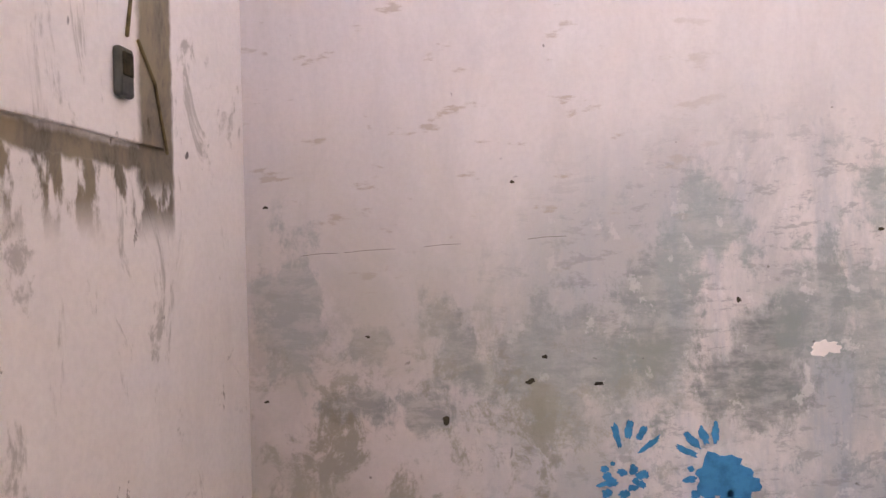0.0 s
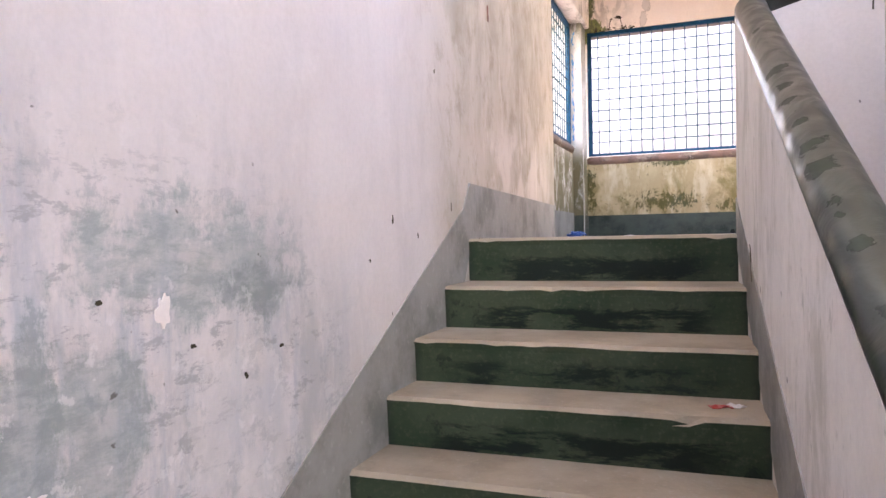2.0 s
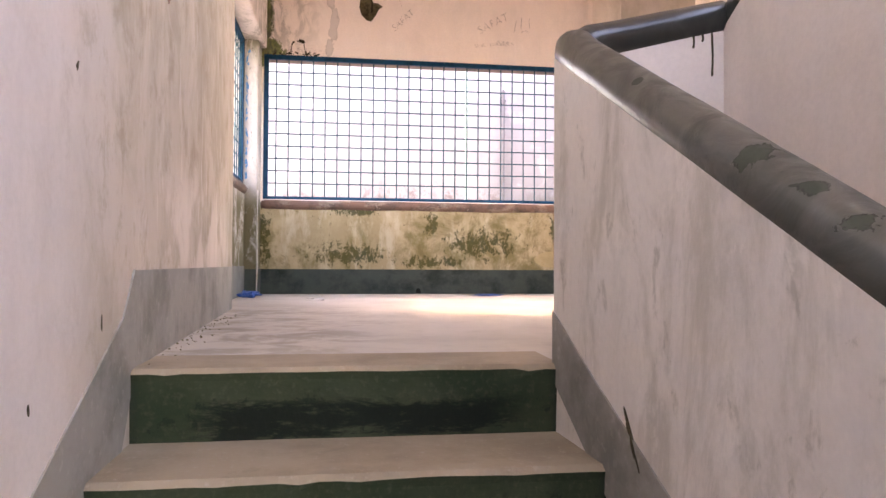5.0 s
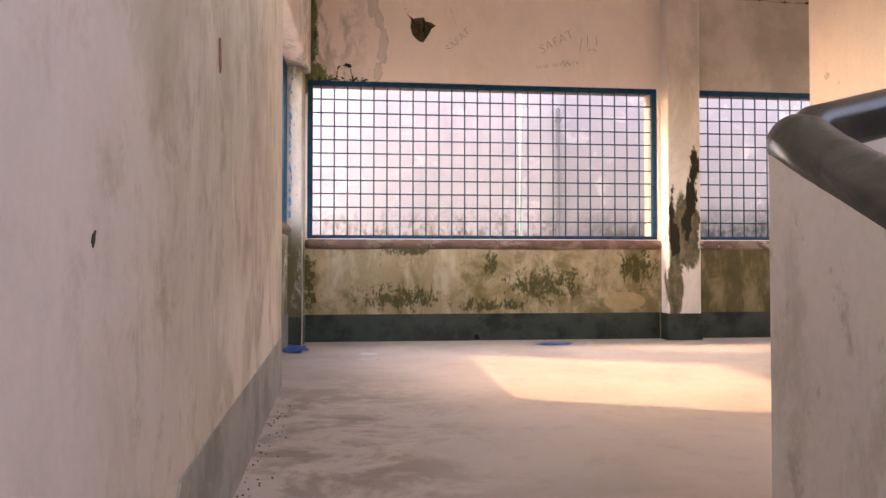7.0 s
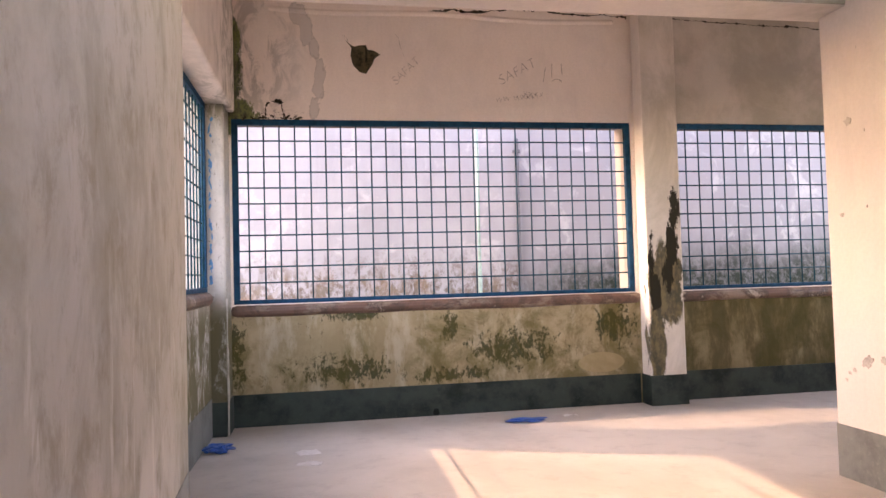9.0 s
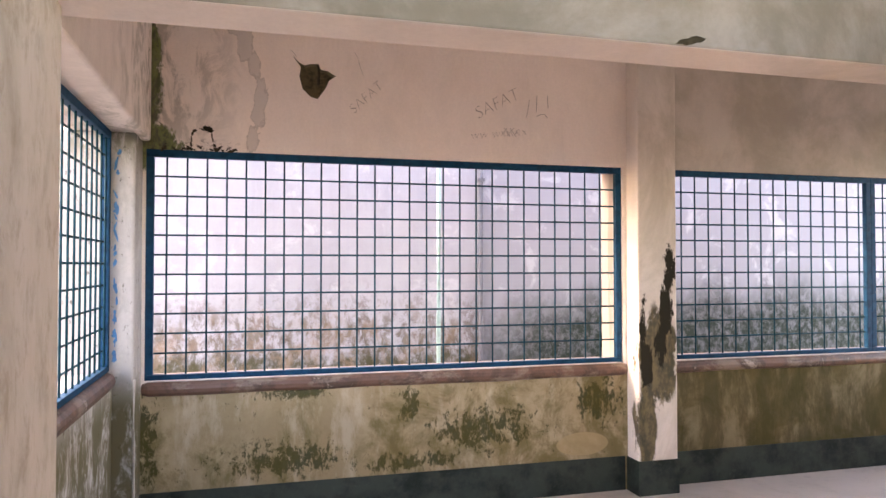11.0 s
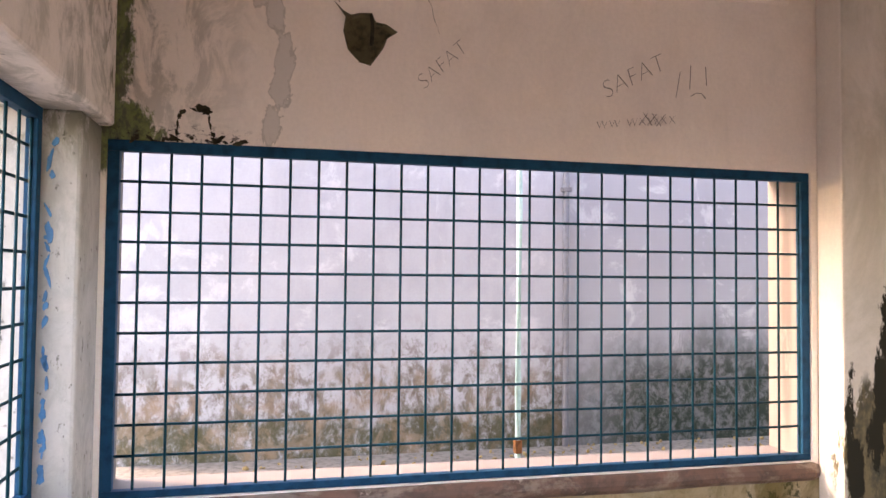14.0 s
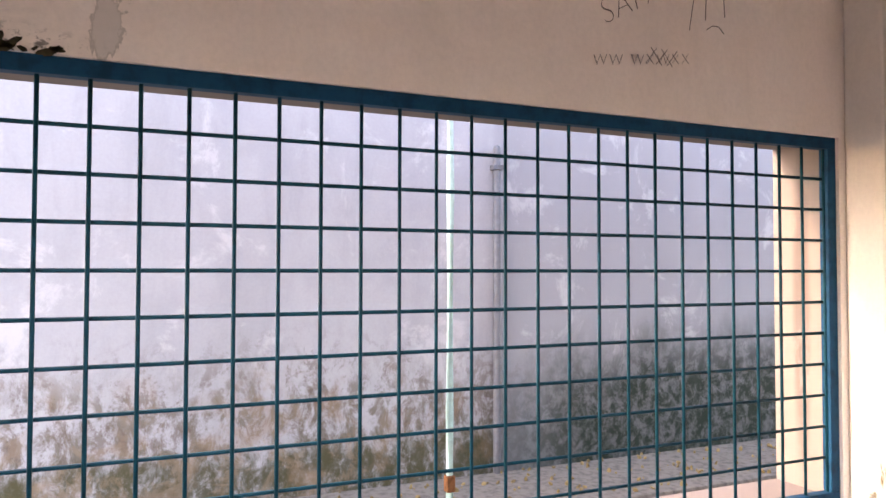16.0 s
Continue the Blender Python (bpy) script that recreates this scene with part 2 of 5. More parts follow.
    col = m.mix(m.math("MULTIPLY", m.math("MULTIPLY", m.step(n4, 0.42, 0.54), patch), 0.85), col, (0.09, 0.10, 0.04))
    edge = m.spot((0.05, 4.4, 2.08), (0.40, 0.5, 0.07), 0.3, 1.0)
    e = m.math("MULTIPLY", m.step(m.noise(30, (1, 1, 1.6), 8, 0.72), 0.52, 0.60), edge)
    col = m.mix(e, col, (0.05, 0.035, 0.03))
    # grey flaking band running down from the beam
    g = m.noise(9, (1, 1, 0.6), 8, 0.68, (8, 1, 1), 0.4)
    flake = m.spot((0.29, 4.4, 2.80), (0.10, 0.5, 0.16), 0.0, 1.0)
    for cx, cz, rx, rz in ((0.335, 2.68, 0.09, 0.2), (0.39, 2.54, 0.085, 0.2), (0.42, 2.40, 0.085, 0.2), (0.41, 2.27, 0.075, 0.18), (0.38, 2.15, 0.065, 0.15)):
        flake = m.math("MAXIMUM", flake, m.spot((cx, 4.4, cz), (rx, 0.5, rz), 0.0, 1.0))
    rim = m.math("ADD", g, m.math("MULTIPLY", flake, 0.40))
    col = m.mix(m.math("MULTIPLY", m.step(rim, 0.74, 0.77), 0.5), col, (0.47, 0.445, 0.42))
    lip = m.math("MULTIPLY", m.step(rim, 0.715, 0.735), m.math("SUBTRACT", 1.0, m.step(rim, 0.75, 0.775)))
    col = m.mix(m.math("MULTIPLY", lip, 0.55), col, (0.30, 0.27, 0.24))
    jamb = m.spot((2.69, 4.56, 1.45), (0.03, 0.05, 0.8), 0.4, 1.0)
    k = m.math("MULTIPLY", m.step(m.noise(14, (1, 1, 0.3), 7, 0.7, (2, 2, 6)), 0.34, 0.50), jamb)
    col = m.mix(m.math("MULTIPLY", k, 0.95), col, (0.06, 0.048, 0.036))
    # reveals and outer face darkened in colour to hold down the sun on them
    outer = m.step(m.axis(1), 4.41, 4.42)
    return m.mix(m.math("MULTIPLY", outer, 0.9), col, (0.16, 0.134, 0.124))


def pillar_marks(m, col):
    """A black burn-like smear and moss running down the pillar; its front's shade is mixed into the colour."""
    n = m.noise(13, (1, 1, 0.4), 10, 0.76, (1, 2, 3), 0.3)
    soot = m.spot((2.935, 4.25, 1.38), (0.07, 0.2, 0.26), 0.2, 1.0)
    for x, z, rx, rz in ((2.91, 1.16, 0.09, 0.28), (2.745, 1.06, 0.055, 0.30), (2.77, 0.82, 0.08, 0.26), (2.87, 0.92, 0.09, 0.26)):
        soot = m.math("MAXIMUM", soot, m.spot((x, 4.25, z), (rx, 0.2, rz), 0.1, 1.0))
    moss = m.spot((2.85, 4.25, 0.86), (0.20, 0.2, 0.42), 0.2, 1.0)
    moss = m.math("MAXIMUM", moss, m.spot((2.77, 4.25, 0.45), (0.09, 0.2, 0.40), 0.2, 1.0))
    dirt_shade = m.noise(3, (1, 1, 0.5), 8, 0.68, (2, 7, 2), 0.5)
    # front face only: shade laid on as a grimy olive-grey tint
    front = m.math("SUBTRACT", 1.0, m.step(m.axis(1), 4.252, 4.256))
    col = m.mix(m.math("MULTIPLY", m.math("MULTIPLY", m.math("ADD", 0.4, m.step(dirt_shade, 0.36, 0.62)), 0.45), front), col, (0.36, 0.33, 0.25))
    brown = m.noise(18, (1, 1, 0.5), 8, 0.7, (5, 5, 1))
    b = m.math("MULTIPLY", m.step(m.math("ADD", n, m.math("MULTIPLY", moss, 0.40)), 0.57, 0.66), m.step(moss, 0.0, 0.3))
    col = m.mix(m.math("MULTIPLY", b, 0.92), col, m.mix(m.step(brown, 0.42, 0.6), (0.032, 0.030, 0.012), (0.13, 0.10, 0.04)))
    a = m.math("MULTIPLY", m.step(m.math("ADD", n, m.math("MULTIPLY", soot, 0.36)), 0.66, 0.71), m.step(soot, 0.0, 0.15))
    return m.mix(m.math("MULTIPLY", a, front), col, (0.024, 0.021, 0.014))


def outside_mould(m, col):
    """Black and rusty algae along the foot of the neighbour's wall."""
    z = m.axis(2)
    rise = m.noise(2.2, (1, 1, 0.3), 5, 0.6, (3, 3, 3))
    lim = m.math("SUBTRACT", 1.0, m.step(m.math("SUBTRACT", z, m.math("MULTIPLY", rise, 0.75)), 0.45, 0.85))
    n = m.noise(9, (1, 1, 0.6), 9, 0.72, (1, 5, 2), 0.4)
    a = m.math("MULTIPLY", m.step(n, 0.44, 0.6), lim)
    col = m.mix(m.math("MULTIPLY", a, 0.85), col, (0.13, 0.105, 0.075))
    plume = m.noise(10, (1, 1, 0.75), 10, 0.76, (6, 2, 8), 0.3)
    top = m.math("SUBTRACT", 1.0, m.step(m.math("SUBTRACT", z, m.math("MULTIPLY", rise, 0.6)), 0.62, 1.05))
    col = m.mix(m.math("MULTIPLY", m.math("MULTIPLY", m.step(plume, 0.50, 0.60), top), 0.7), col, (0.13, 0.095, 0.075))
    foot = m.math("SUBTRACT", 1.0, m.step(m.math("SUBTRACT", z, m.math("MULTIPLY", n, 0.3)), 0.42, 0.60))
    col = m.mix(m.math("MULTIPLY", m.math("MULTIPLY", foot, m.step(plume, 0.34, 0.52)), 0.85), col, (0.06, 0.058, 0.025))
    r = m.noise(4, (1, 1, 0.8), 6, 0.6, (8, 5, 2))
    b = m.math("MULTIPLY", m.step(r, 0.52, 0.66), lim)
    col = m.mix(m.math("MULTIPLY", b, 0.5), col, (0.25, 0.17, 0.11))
    # wall right of the thin grey pipe: mixed to a darker grey
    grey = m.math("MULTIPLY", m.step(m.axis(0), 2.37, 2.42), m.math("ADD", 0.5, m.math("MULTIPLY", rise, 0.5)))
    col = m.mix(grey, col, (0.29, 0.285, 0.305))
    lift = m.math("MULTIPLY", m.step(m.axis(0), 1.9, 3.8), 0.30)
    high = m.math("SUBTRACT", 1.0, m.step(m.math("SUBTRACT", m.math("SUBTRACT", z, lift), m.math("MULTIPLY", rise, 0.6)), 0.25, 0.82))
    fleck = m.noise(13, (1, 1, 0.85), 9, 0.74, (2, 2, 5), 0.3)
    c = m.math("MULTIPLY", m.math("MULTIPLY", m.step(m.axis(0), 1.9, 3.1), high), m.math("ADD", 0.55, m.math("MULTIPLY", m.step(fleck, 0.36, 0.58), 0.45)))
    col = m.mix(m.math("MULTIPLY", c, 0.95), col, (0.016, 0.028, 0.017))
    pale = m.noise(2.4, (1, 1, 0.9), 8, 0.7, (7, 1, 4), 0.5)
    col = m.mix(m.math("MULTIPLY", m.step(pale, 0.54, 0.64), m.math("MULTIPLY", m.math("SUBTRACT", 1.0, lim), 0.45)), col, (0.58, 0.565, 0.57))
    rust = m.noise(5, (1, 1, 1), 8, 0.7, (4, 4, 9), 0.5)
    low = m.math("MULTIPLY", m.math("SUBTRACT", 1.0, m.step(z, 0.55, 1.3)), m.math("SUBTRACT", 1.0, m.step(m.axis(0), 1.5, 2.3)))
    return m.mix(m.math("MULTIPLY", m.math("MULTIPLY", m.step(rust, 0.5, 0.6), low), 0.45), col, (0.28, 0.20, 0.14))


def back_marks(m, col):
    """Grey-brown scuffs and peeled spots on the half landing's wall."""
    n = m.noise(6, (1, 1, 0.5), 9, 0.72, (3, 3, 8), 0.8)
    col = m.mix(m.math("MULTIPLY", m.step(n, 0.56, 0.64), 0.6), col, (0.34, 0.32, 0.28))
    k = m.noise(10, (1, 1, 0.6), 7, 0.65, (8, 1, 1), 0.5)
    w = m.math("MULTIPLY", m.math("SUBTRACT", k, 0.5), 0.05)
    x, z = m.math("ADD", m.axis(0), w), m.math("ADD", m.axis(2), w)
    side = m.math("MULTIPLY", m.math("MULTIPLY", m.step(x, 0.398, 0.412), m.math("SUBTRACT", 1.0, m.step(x, 0.54, 0.57))), m.step(z, -0.01, 0.05))
    foot = m.math("MULTIPLY", m.math("MULTIPLY", m.step(z, 0.05, 0.066), m.math("SUBTRACT", 1.0, m.step(z, 0.095, 0.115))), m.step(x, 0.41, 0.43))
    drip = m.math("MULTIPLY", m.math("MULTIPLY", m.step(z, -0.10, 0.0), m.math("SUBTRACT", 1.0, m.step(z, 0.06, 0.08))), m.step(x, 0.40, 0.42))
    drip = m.math("MULTIPLY", drip, m.step(m.noise(13, (1, 1, 0.4), 6, 0.6, (2, 2, 2)), 0.48, 0.56))
    col = m.mix(m.math("MULTIPLY", m.math("MAXIMUM", m.math("MAXIMUM", side, foot), drip), 0.85), col, m.mix(m.step(n, 0.4, 0.62), (0.22, 0.17, 0.085), (0.08, 0.062, 0.03)))
    return m.mix(m.math("MULTIPLY", m.step(k, 0.66, 0.70), 0.8), col, (0.17, 0.15, 0.12))


CREAM, GREY = (0.78, 0.70, 0.655), (0.62, 0.56, 0.52)
M_STAIRWALL = plaster("stairwall_plaster", (0.65, 0.585, 0.56), (0.54, 0.487, 0.465), 0.45, 0.45, True, stairwall_marks)
M_BACK = plaster("scuffed_plaster", (0.90, 0.86, 0.84), (0.84, 0.79, 0.77), 0.2, 0.3, True, back_marks)
M_WALL = plaster("limewash_plaster", CREAM, GREY, 0.5, 0.45)
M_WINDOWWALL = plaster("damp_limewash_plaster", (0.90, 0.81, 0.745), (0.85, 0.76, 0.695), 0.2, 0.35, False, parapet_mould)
M_PILLAR = plaster("pillar_plaster", (0.77, 0.70, 0.64), GREY, 0.3, 0.35, True, pillar_marks)
def column_marks(m, col):
    """Grey grime, chipped edges and moss at the foot of the corner column; stands for shade on the side wall."""
    n = m.noise(9, (1, 1, 0.5), 10, 0.76, (4, 1, 1), 0.5)
    col = m.mix(m.math("MULTIPLY", m.step(n, 0.42, 0.58), 0.75), col, (0.36, 0.345, 0.32))
    d = m.noise(26, (1, 1, 0.6), 6, 0.7, (1, 6, 1))
    col = m.mix(m.math("MULTIPLY", m.step(d, 0.60, 0.66), 0.8), col, (0.10, 0.095, 0.085))
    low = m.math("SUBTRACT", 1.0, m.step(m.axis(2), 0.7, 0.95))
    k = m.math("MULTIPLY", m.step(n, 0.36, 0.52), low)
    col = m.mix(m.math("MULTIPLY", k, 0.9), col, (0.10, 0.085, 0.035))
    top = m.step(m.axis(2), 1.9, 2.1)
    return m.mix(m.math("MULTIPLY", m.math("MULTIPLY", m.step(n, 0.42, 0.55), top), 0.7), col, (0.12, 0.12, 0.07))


def beam_streaks(m, col):
    """Grey-green wet streaks on the beam towards the corner column."""
    n = m.noise(6, (1, 0.7, 0.5), 10, 0.74, (1, 1, 7), 0.6)
    k = m.math("MULTIPLY", m.step(n, 0.44, 0.58), m.step(m.axis(1), 2.9, 4.1))
    col = m.mix(m.math("MULTIPLY", k, 0.75), col, (0.30, 0.29, 0.25))
    e = m.math("MULTIPLY", m.step(m.noise(15, (1, 1, 0.6), 8, 0.74, (6, 1, 1), 0.4), 0.5, 0.6), m.spot((-0.15, 4.4, 2.4), (0.4, 0.3, 0.6), 0.2, 1.0))
    return m.mix(m.math("MULTIPLY", e, 0.9), col, (0.07, 0.08, 0.03))


M_SIDEBEAM = plaster("blotched_whitewash", (0.80, 0.74, 0.70), (0.6, 0.55, 0.52), 0.5, 0.75, True, beam_streaks)
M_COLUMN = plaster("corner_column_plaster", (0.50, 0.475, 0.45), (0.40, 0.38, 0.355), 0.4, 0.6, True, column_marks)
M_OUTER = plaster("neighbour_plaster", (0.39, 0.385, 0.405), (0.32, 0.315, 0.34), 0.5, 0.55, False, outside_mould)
M_CEIL = plaster("ceiling_whitewash", (0.80, 0.73, 0.68), (0.68, 0.61, 0.57), 0.0, 0.4, True)


def beam_shade(m, col):
    """Olive-grey tone growing along the beam and over its front: shade put into the colour."""
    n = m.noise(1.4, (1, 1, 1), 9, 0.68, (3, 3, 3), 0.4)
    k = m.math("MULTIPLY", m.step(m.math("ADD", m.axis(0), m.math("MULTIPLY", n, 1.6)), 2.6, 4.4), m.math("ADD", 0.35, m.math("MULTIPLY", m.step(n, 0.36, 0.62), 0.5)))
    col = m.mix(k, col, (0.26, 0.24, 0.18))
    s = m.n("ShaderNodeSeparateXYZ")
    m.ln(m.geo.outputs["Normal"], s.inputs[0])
    # face turned from the grilles, picked by its normal and painted as shaded
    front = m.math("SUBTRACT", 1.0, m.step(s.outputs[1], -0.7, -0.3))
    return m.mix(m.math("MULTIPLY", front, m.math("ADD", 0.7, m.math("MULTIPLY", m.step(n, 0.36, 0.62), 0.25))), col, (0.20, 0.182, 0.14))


def parapet_scuffs(m, col):
    """Olive-grey rubbed streaks on the stair parapet."""
    n = m.noise(5, (1, 1, 0.35), 10, 0.74, (5, 8, 1), 0.4)
    col = m.mix(m.math("MULTIPLY", m.step(n, 0.46, 0.64), 0.6), col, (0.42, 0.385, 0.32))
    k = m.noise(16, (1, 1, 0.5), 8, 0.7, (2, 2, 9), 0.3)
    col = m.mix(m.math("MULTIPLY", m.step(k, 0.57, 0.68), 0.55), col, (0.33, 0.30, 0.25))
    p = m.noise(7, (1, 1, 0.7), 8, 0.7, (9, 9, 1), 0.3)
    return m.mix(m.math("MULTIPLY", m.step(p, 0.58, 0.66), 0.4), col, (0.82, 0.76, 0.70))


M_BEAM = plaster("shaded_beam_whitewash", (0.80, 0.73, 0.68), (0.68, 0.61, 0.57), 0.0, 0.4, True, beam_shade)
# darker copy of the limewash, with the shade on these surfaces in its colour
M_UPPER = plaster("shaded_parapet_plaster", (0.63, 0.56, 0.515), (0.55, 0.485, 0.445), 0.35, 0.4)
M_PARAPET = plaster("scuffed_parapet_plaster", (0.76, 0.70, 0.65), (0.63, 0.575, 0.52), 0.4, 0.5, True, parapet_scuffs)


def dado_paint(name, base, dark):
    m = Mat(name, 0.6)
    a = m.noise(4, (1, 1, 1), 8, 0.65)
    f = m.noise(40, (1, 1, 1), 4, 0.6)
    col = m.mix(m.step(a, 0.4, 0.68), base, dark)
    col = m.mix(m.math("MULTIPLY", m.step(f, 0.55, 0.75), 0.35), col, tuple(c * 1.5 for c in base))
    return m.done(col, f, 0.3, 0.003)


M_DADO = dado_paint("grey_dado_paint", (0.17, 0.175, 0.165), (0.10, 0.105, 0.10))
M_DADO_PALE = dado_paint("pale_dado_paint", (0.30, 0.285, 0.26), (0.18, 0.178, 0.158))
M_DADO_DARK = dado_paint("dark_green_dado_paint", (0.040, 0.054, 0.046), (0.013, 0.019, 0.016))


def floor_mat():
    m = Mat("dusty_cement_floor", 0.62)
    a = m.noise(1.1, (1, 1, 1), 8, 0.6, warp=0.4)
    b = m.noise(7, (1, 1, 1), 8, 0.7)
    f = m.noise(90, (1, 1, 1), 3, 0.6)
    col = m.mix(m.step(a, 0.36, 0.68), (0.54, 0.485, 0.43), (0.43, 0.385, 0.335))
    col = m.mix(m.math("MULTIPLY", m.step(b, 0.5, 0.72), 0.35), col, (0.31, 0.275, 0.24))
    col = m.mix(m.math("MULTIPLY", m.step(f, 0.62, 0.8), 0.3), col, (0.5, 0.46, 0.42))
    dirt_shade = m.noise(3.2, (1, 1, 1), 9, 0.7, (5, 2, 1), 0.5)
    k = m.math("MULTIPLY", m.step(dirt_shade, 0.44, 0.6), m.spot((0.1, 1.2, 0), (0.9, 2.2, 1.0), 0.2, 1.0))
    col = m.mix(m.math("MULTIPLY", k, 0.65), col, (0.20, 0.16, 0.115))
    return m.done(col, b, 0.18, 0.003)


def step_mat():
    m = Mat("worn_painted_step", 0.7)
    a = m.noise(6, (1, 1, 2.2), 9, 0.72, warp=0.5)
    b = m.noise(3, (1, 1, 1.4), 5, 0.6, (4, 4, 4))
    f = m.noise(70, (1, 1, 1), 3, 0.6)
    local = m.n("ShaderNodeSeparateXYZ")
    m.ln(m.n("ShaderNodeTexCoord").outputs["Generated"], local.inputs[0])
    gx, gz = local.outputs[0], local.outputs[2]
    rise = m.mix(m.step(b, 0.36, 0.66), (0.042, 0.056, 0.031), (0.022, 0.037, 0.019))
    rise = m.mix(m.math("MULTIPLY", m.step(f, 0.5, 0.75), 0.3), rise, (0.11, 0.10, 0.07))
    # black scuffed paint where shoes strike the lower middle of each riser
    big = m.noise(3.4, (1, 1, 4.2), 10, 0.72, (6, 1, 3), 0.25)
    wob = m.math("MULTIPLY", m.math("SUBTRACT", big, 0.5), 0.9)
    high = m.math("ADD", gz, wob)
    side = m.math("ADD", gx, m.math("MULTIPLY", wob, 0.4))
    zone = m.math("MULTIPLY", m.math("MULTIPLY", m.step(side, 0.10, 0.22), m.math("SUBTRACT", 1.0, m.step(side, 0.84, 0.95))),
                  m.math("MULTIPLY", m.step(high, 0.08, 0.16), m.math("SUBTRACT", 1.0, m.step(high, 0.52, 0.62))))
    hit = m.math("MULTIPLY", zone, m.step(big, 0.43, 0.53))
    rise = m.mix(m.math("MULTIPLY", hit, 0.92), rise, (0.007, 0.010, 0.008))
    drip = m.math("MULTIPLY", m.step(m.noise(14, (1, 1, 0.8), 8, 0.74, (2, 5, 2), 0.3), 0.56, 0.62), m.math("SUBTRACT", 1.0, m.step(gz, 0.55, 0.8)))
    rise = m.mix(m.math("MULTIPLY", drip, 0.7), rise, (0.012, 0.016, 0.012))
    edge = m.math("MAXIMUM", m.math("SUBTRACT", 1.0, m.step(gx, 0.004, 0.03)), m.step(gx, 0.965, 0.995))
    rise = m.mix(m.math("MULTIPLY", edge, 0.6), rise, (0.02, 0.026, 0.018))
    tread = m.mix(m.step(b, 0.38, 0.68), (0.36, 0.285, 0.205), (0.26, 0.205, 0.145))
    tread = m.mix(m.math("MULTIPLY", m.step(a, 0.52, 0.66), 0.4), tread, (0.22, 0.18, 0.13))
    tread = m.mix(m.math("MULTIPLY", m.step(f, 0.58, 0.75), 0.35), tread, (0.47, 0.41, 0.34))
    col = m.mix(m.step(m.math("ADD", m.up(), m.math("MULTIPLY", a, 0.25)), 0.45, 0.75), rise, tread)
    return m.done(col, m.math("ADD", a, f), 0.3, 0.004)


RAIL_CHIPS = ((-0.40, 0.03), (-0.78, 0.075), (-0.90, 0.045), (-0.99, 0.05), (-1.12, 0.04), (-1.24, 0.06), (-1.335, 0.07), (-1.46, 0.03), (-1.51, 0.03), (-1.60, 0.045), (-1.76, 0.04))
RAIL_TOP, RAIL_SLOPE, RAIL_R = 0.816, 0.552, 0.057      # rail centre at the landing edge, slope, radius


def rail_mat(name, base, worn, amount, wear_sheen=0.0, chips=()):
    m = Mat(name, 0.3)
    m.b.inputs["Coat Roughness"].default_value = 0.2
    a = m.noise(9, (1, 1, 1), 6, 0.6, warp=0.9)
    b = m.noise(3.0, (1, 1, 1), 6, 0.66)
    col = m.mix(m.step(b, 0.35, 0.7), base, tuple(c * 0.5 for c in base))
    col = m.mix(m.math("MULTIPLY", m.step(a, 0.45, 0.66), amount), col, worn)
    dust = m.math("MULTIPLY", m.step(m.up(), 0.35, 0.85), m.step(a, 0.3, 0.62))
    col = m.mix(m.math("MULTIPLY", dust, amount * 0.5), col, (0.06, 0.062, 0.048))
    # greyer towards the landing: paint rubbed to cement, plus window sheen put into colour
    rub_sheen = m.math("MULTIPLY", m.step(m.math("ADD", m.axis(1), m.math("MULTIPLY", b, 0.8)), -1.15, -0.35), wear_sheen)
    col = m.mix(rub_sheen, col, m.mix(m.step(a, 0.4, 0.62), (0.066, 0.065, 0.060), (0.032, 0.035, 0.031)))
    fine = m.noise(34, (1, 1, 1), 6, 0.66, (3, 1, 6), 0.3)
    height, broken = a, 0.0
    for y, r in chips:
        x, z = 1.122 - 0.055 * y - RAIL_R * 0.5, RAIL_TOP + RAIL_SLOPE * y + RAIL_R * 0.86
        s = m.spot((x, y, z), (r, r * 0.9, r * 0.75), 0.0, 1.0)
        k = m.step(m.math("ADD", s, m.math("MULTIPLY", m.math("SUBTRACT", fine, 0.5), 2.6)), 0.50, 0.54)
        col = m.mix(m.math("MULTIPLY", k, 0.7), col, (0.024, 0.038, 0.026))
        lip = m.math("MULTIPLY", k, m.math("SUBTRACT", 1.0, m.step(m.math("ADD", s, m.math("MULTIPLY", m.math("SUBTRACT", fine, 0.5), 2.6)), 0.56, 0.66)))
        col = m.mix(m.math("MULTIPLY", lip, 0.9), col, (0.006, 0.008, 0.006))
        height, broken = m.math("SUBTRACT", height, k), m.math("MAXIMUM", broken, k)
    whole = m.math("SUBTRACT", 1.0, m.math("MULTIPLY", broken, 0.5))
    m.put(m.b.inputs["Roughness"], m.math("ADD", m.math("ADD", 0.28, m.math("MULTIPLY", dust, 0.2)), m.math("MULTIPLY", broken, 0.2)))
    m.put(m.b.inputs["Coat Weight"], m.math("MULTIPLY", whole, 0.3))
    m.put(m.b.inputs["Specular IOR Level"], m.math("MULTIPLY", whole, 0.45))
    return m.done(col, height, 0.4, 0.006)


M_FLOOR, M_STEP = floor_mat(), step_mat()
M_RAIL = rail_mat("worn_rail_paint", (0.020, 0.032, 0.022), (0.010, 0.018, 0.013), 0.6, 0.85, RAIL_CHIPS)
M_RAIL_DARK = rail_mat("black_rail_paint", (0.016, 0.019, 0.018), (0.05, 0.055, 0.05), 0.4)


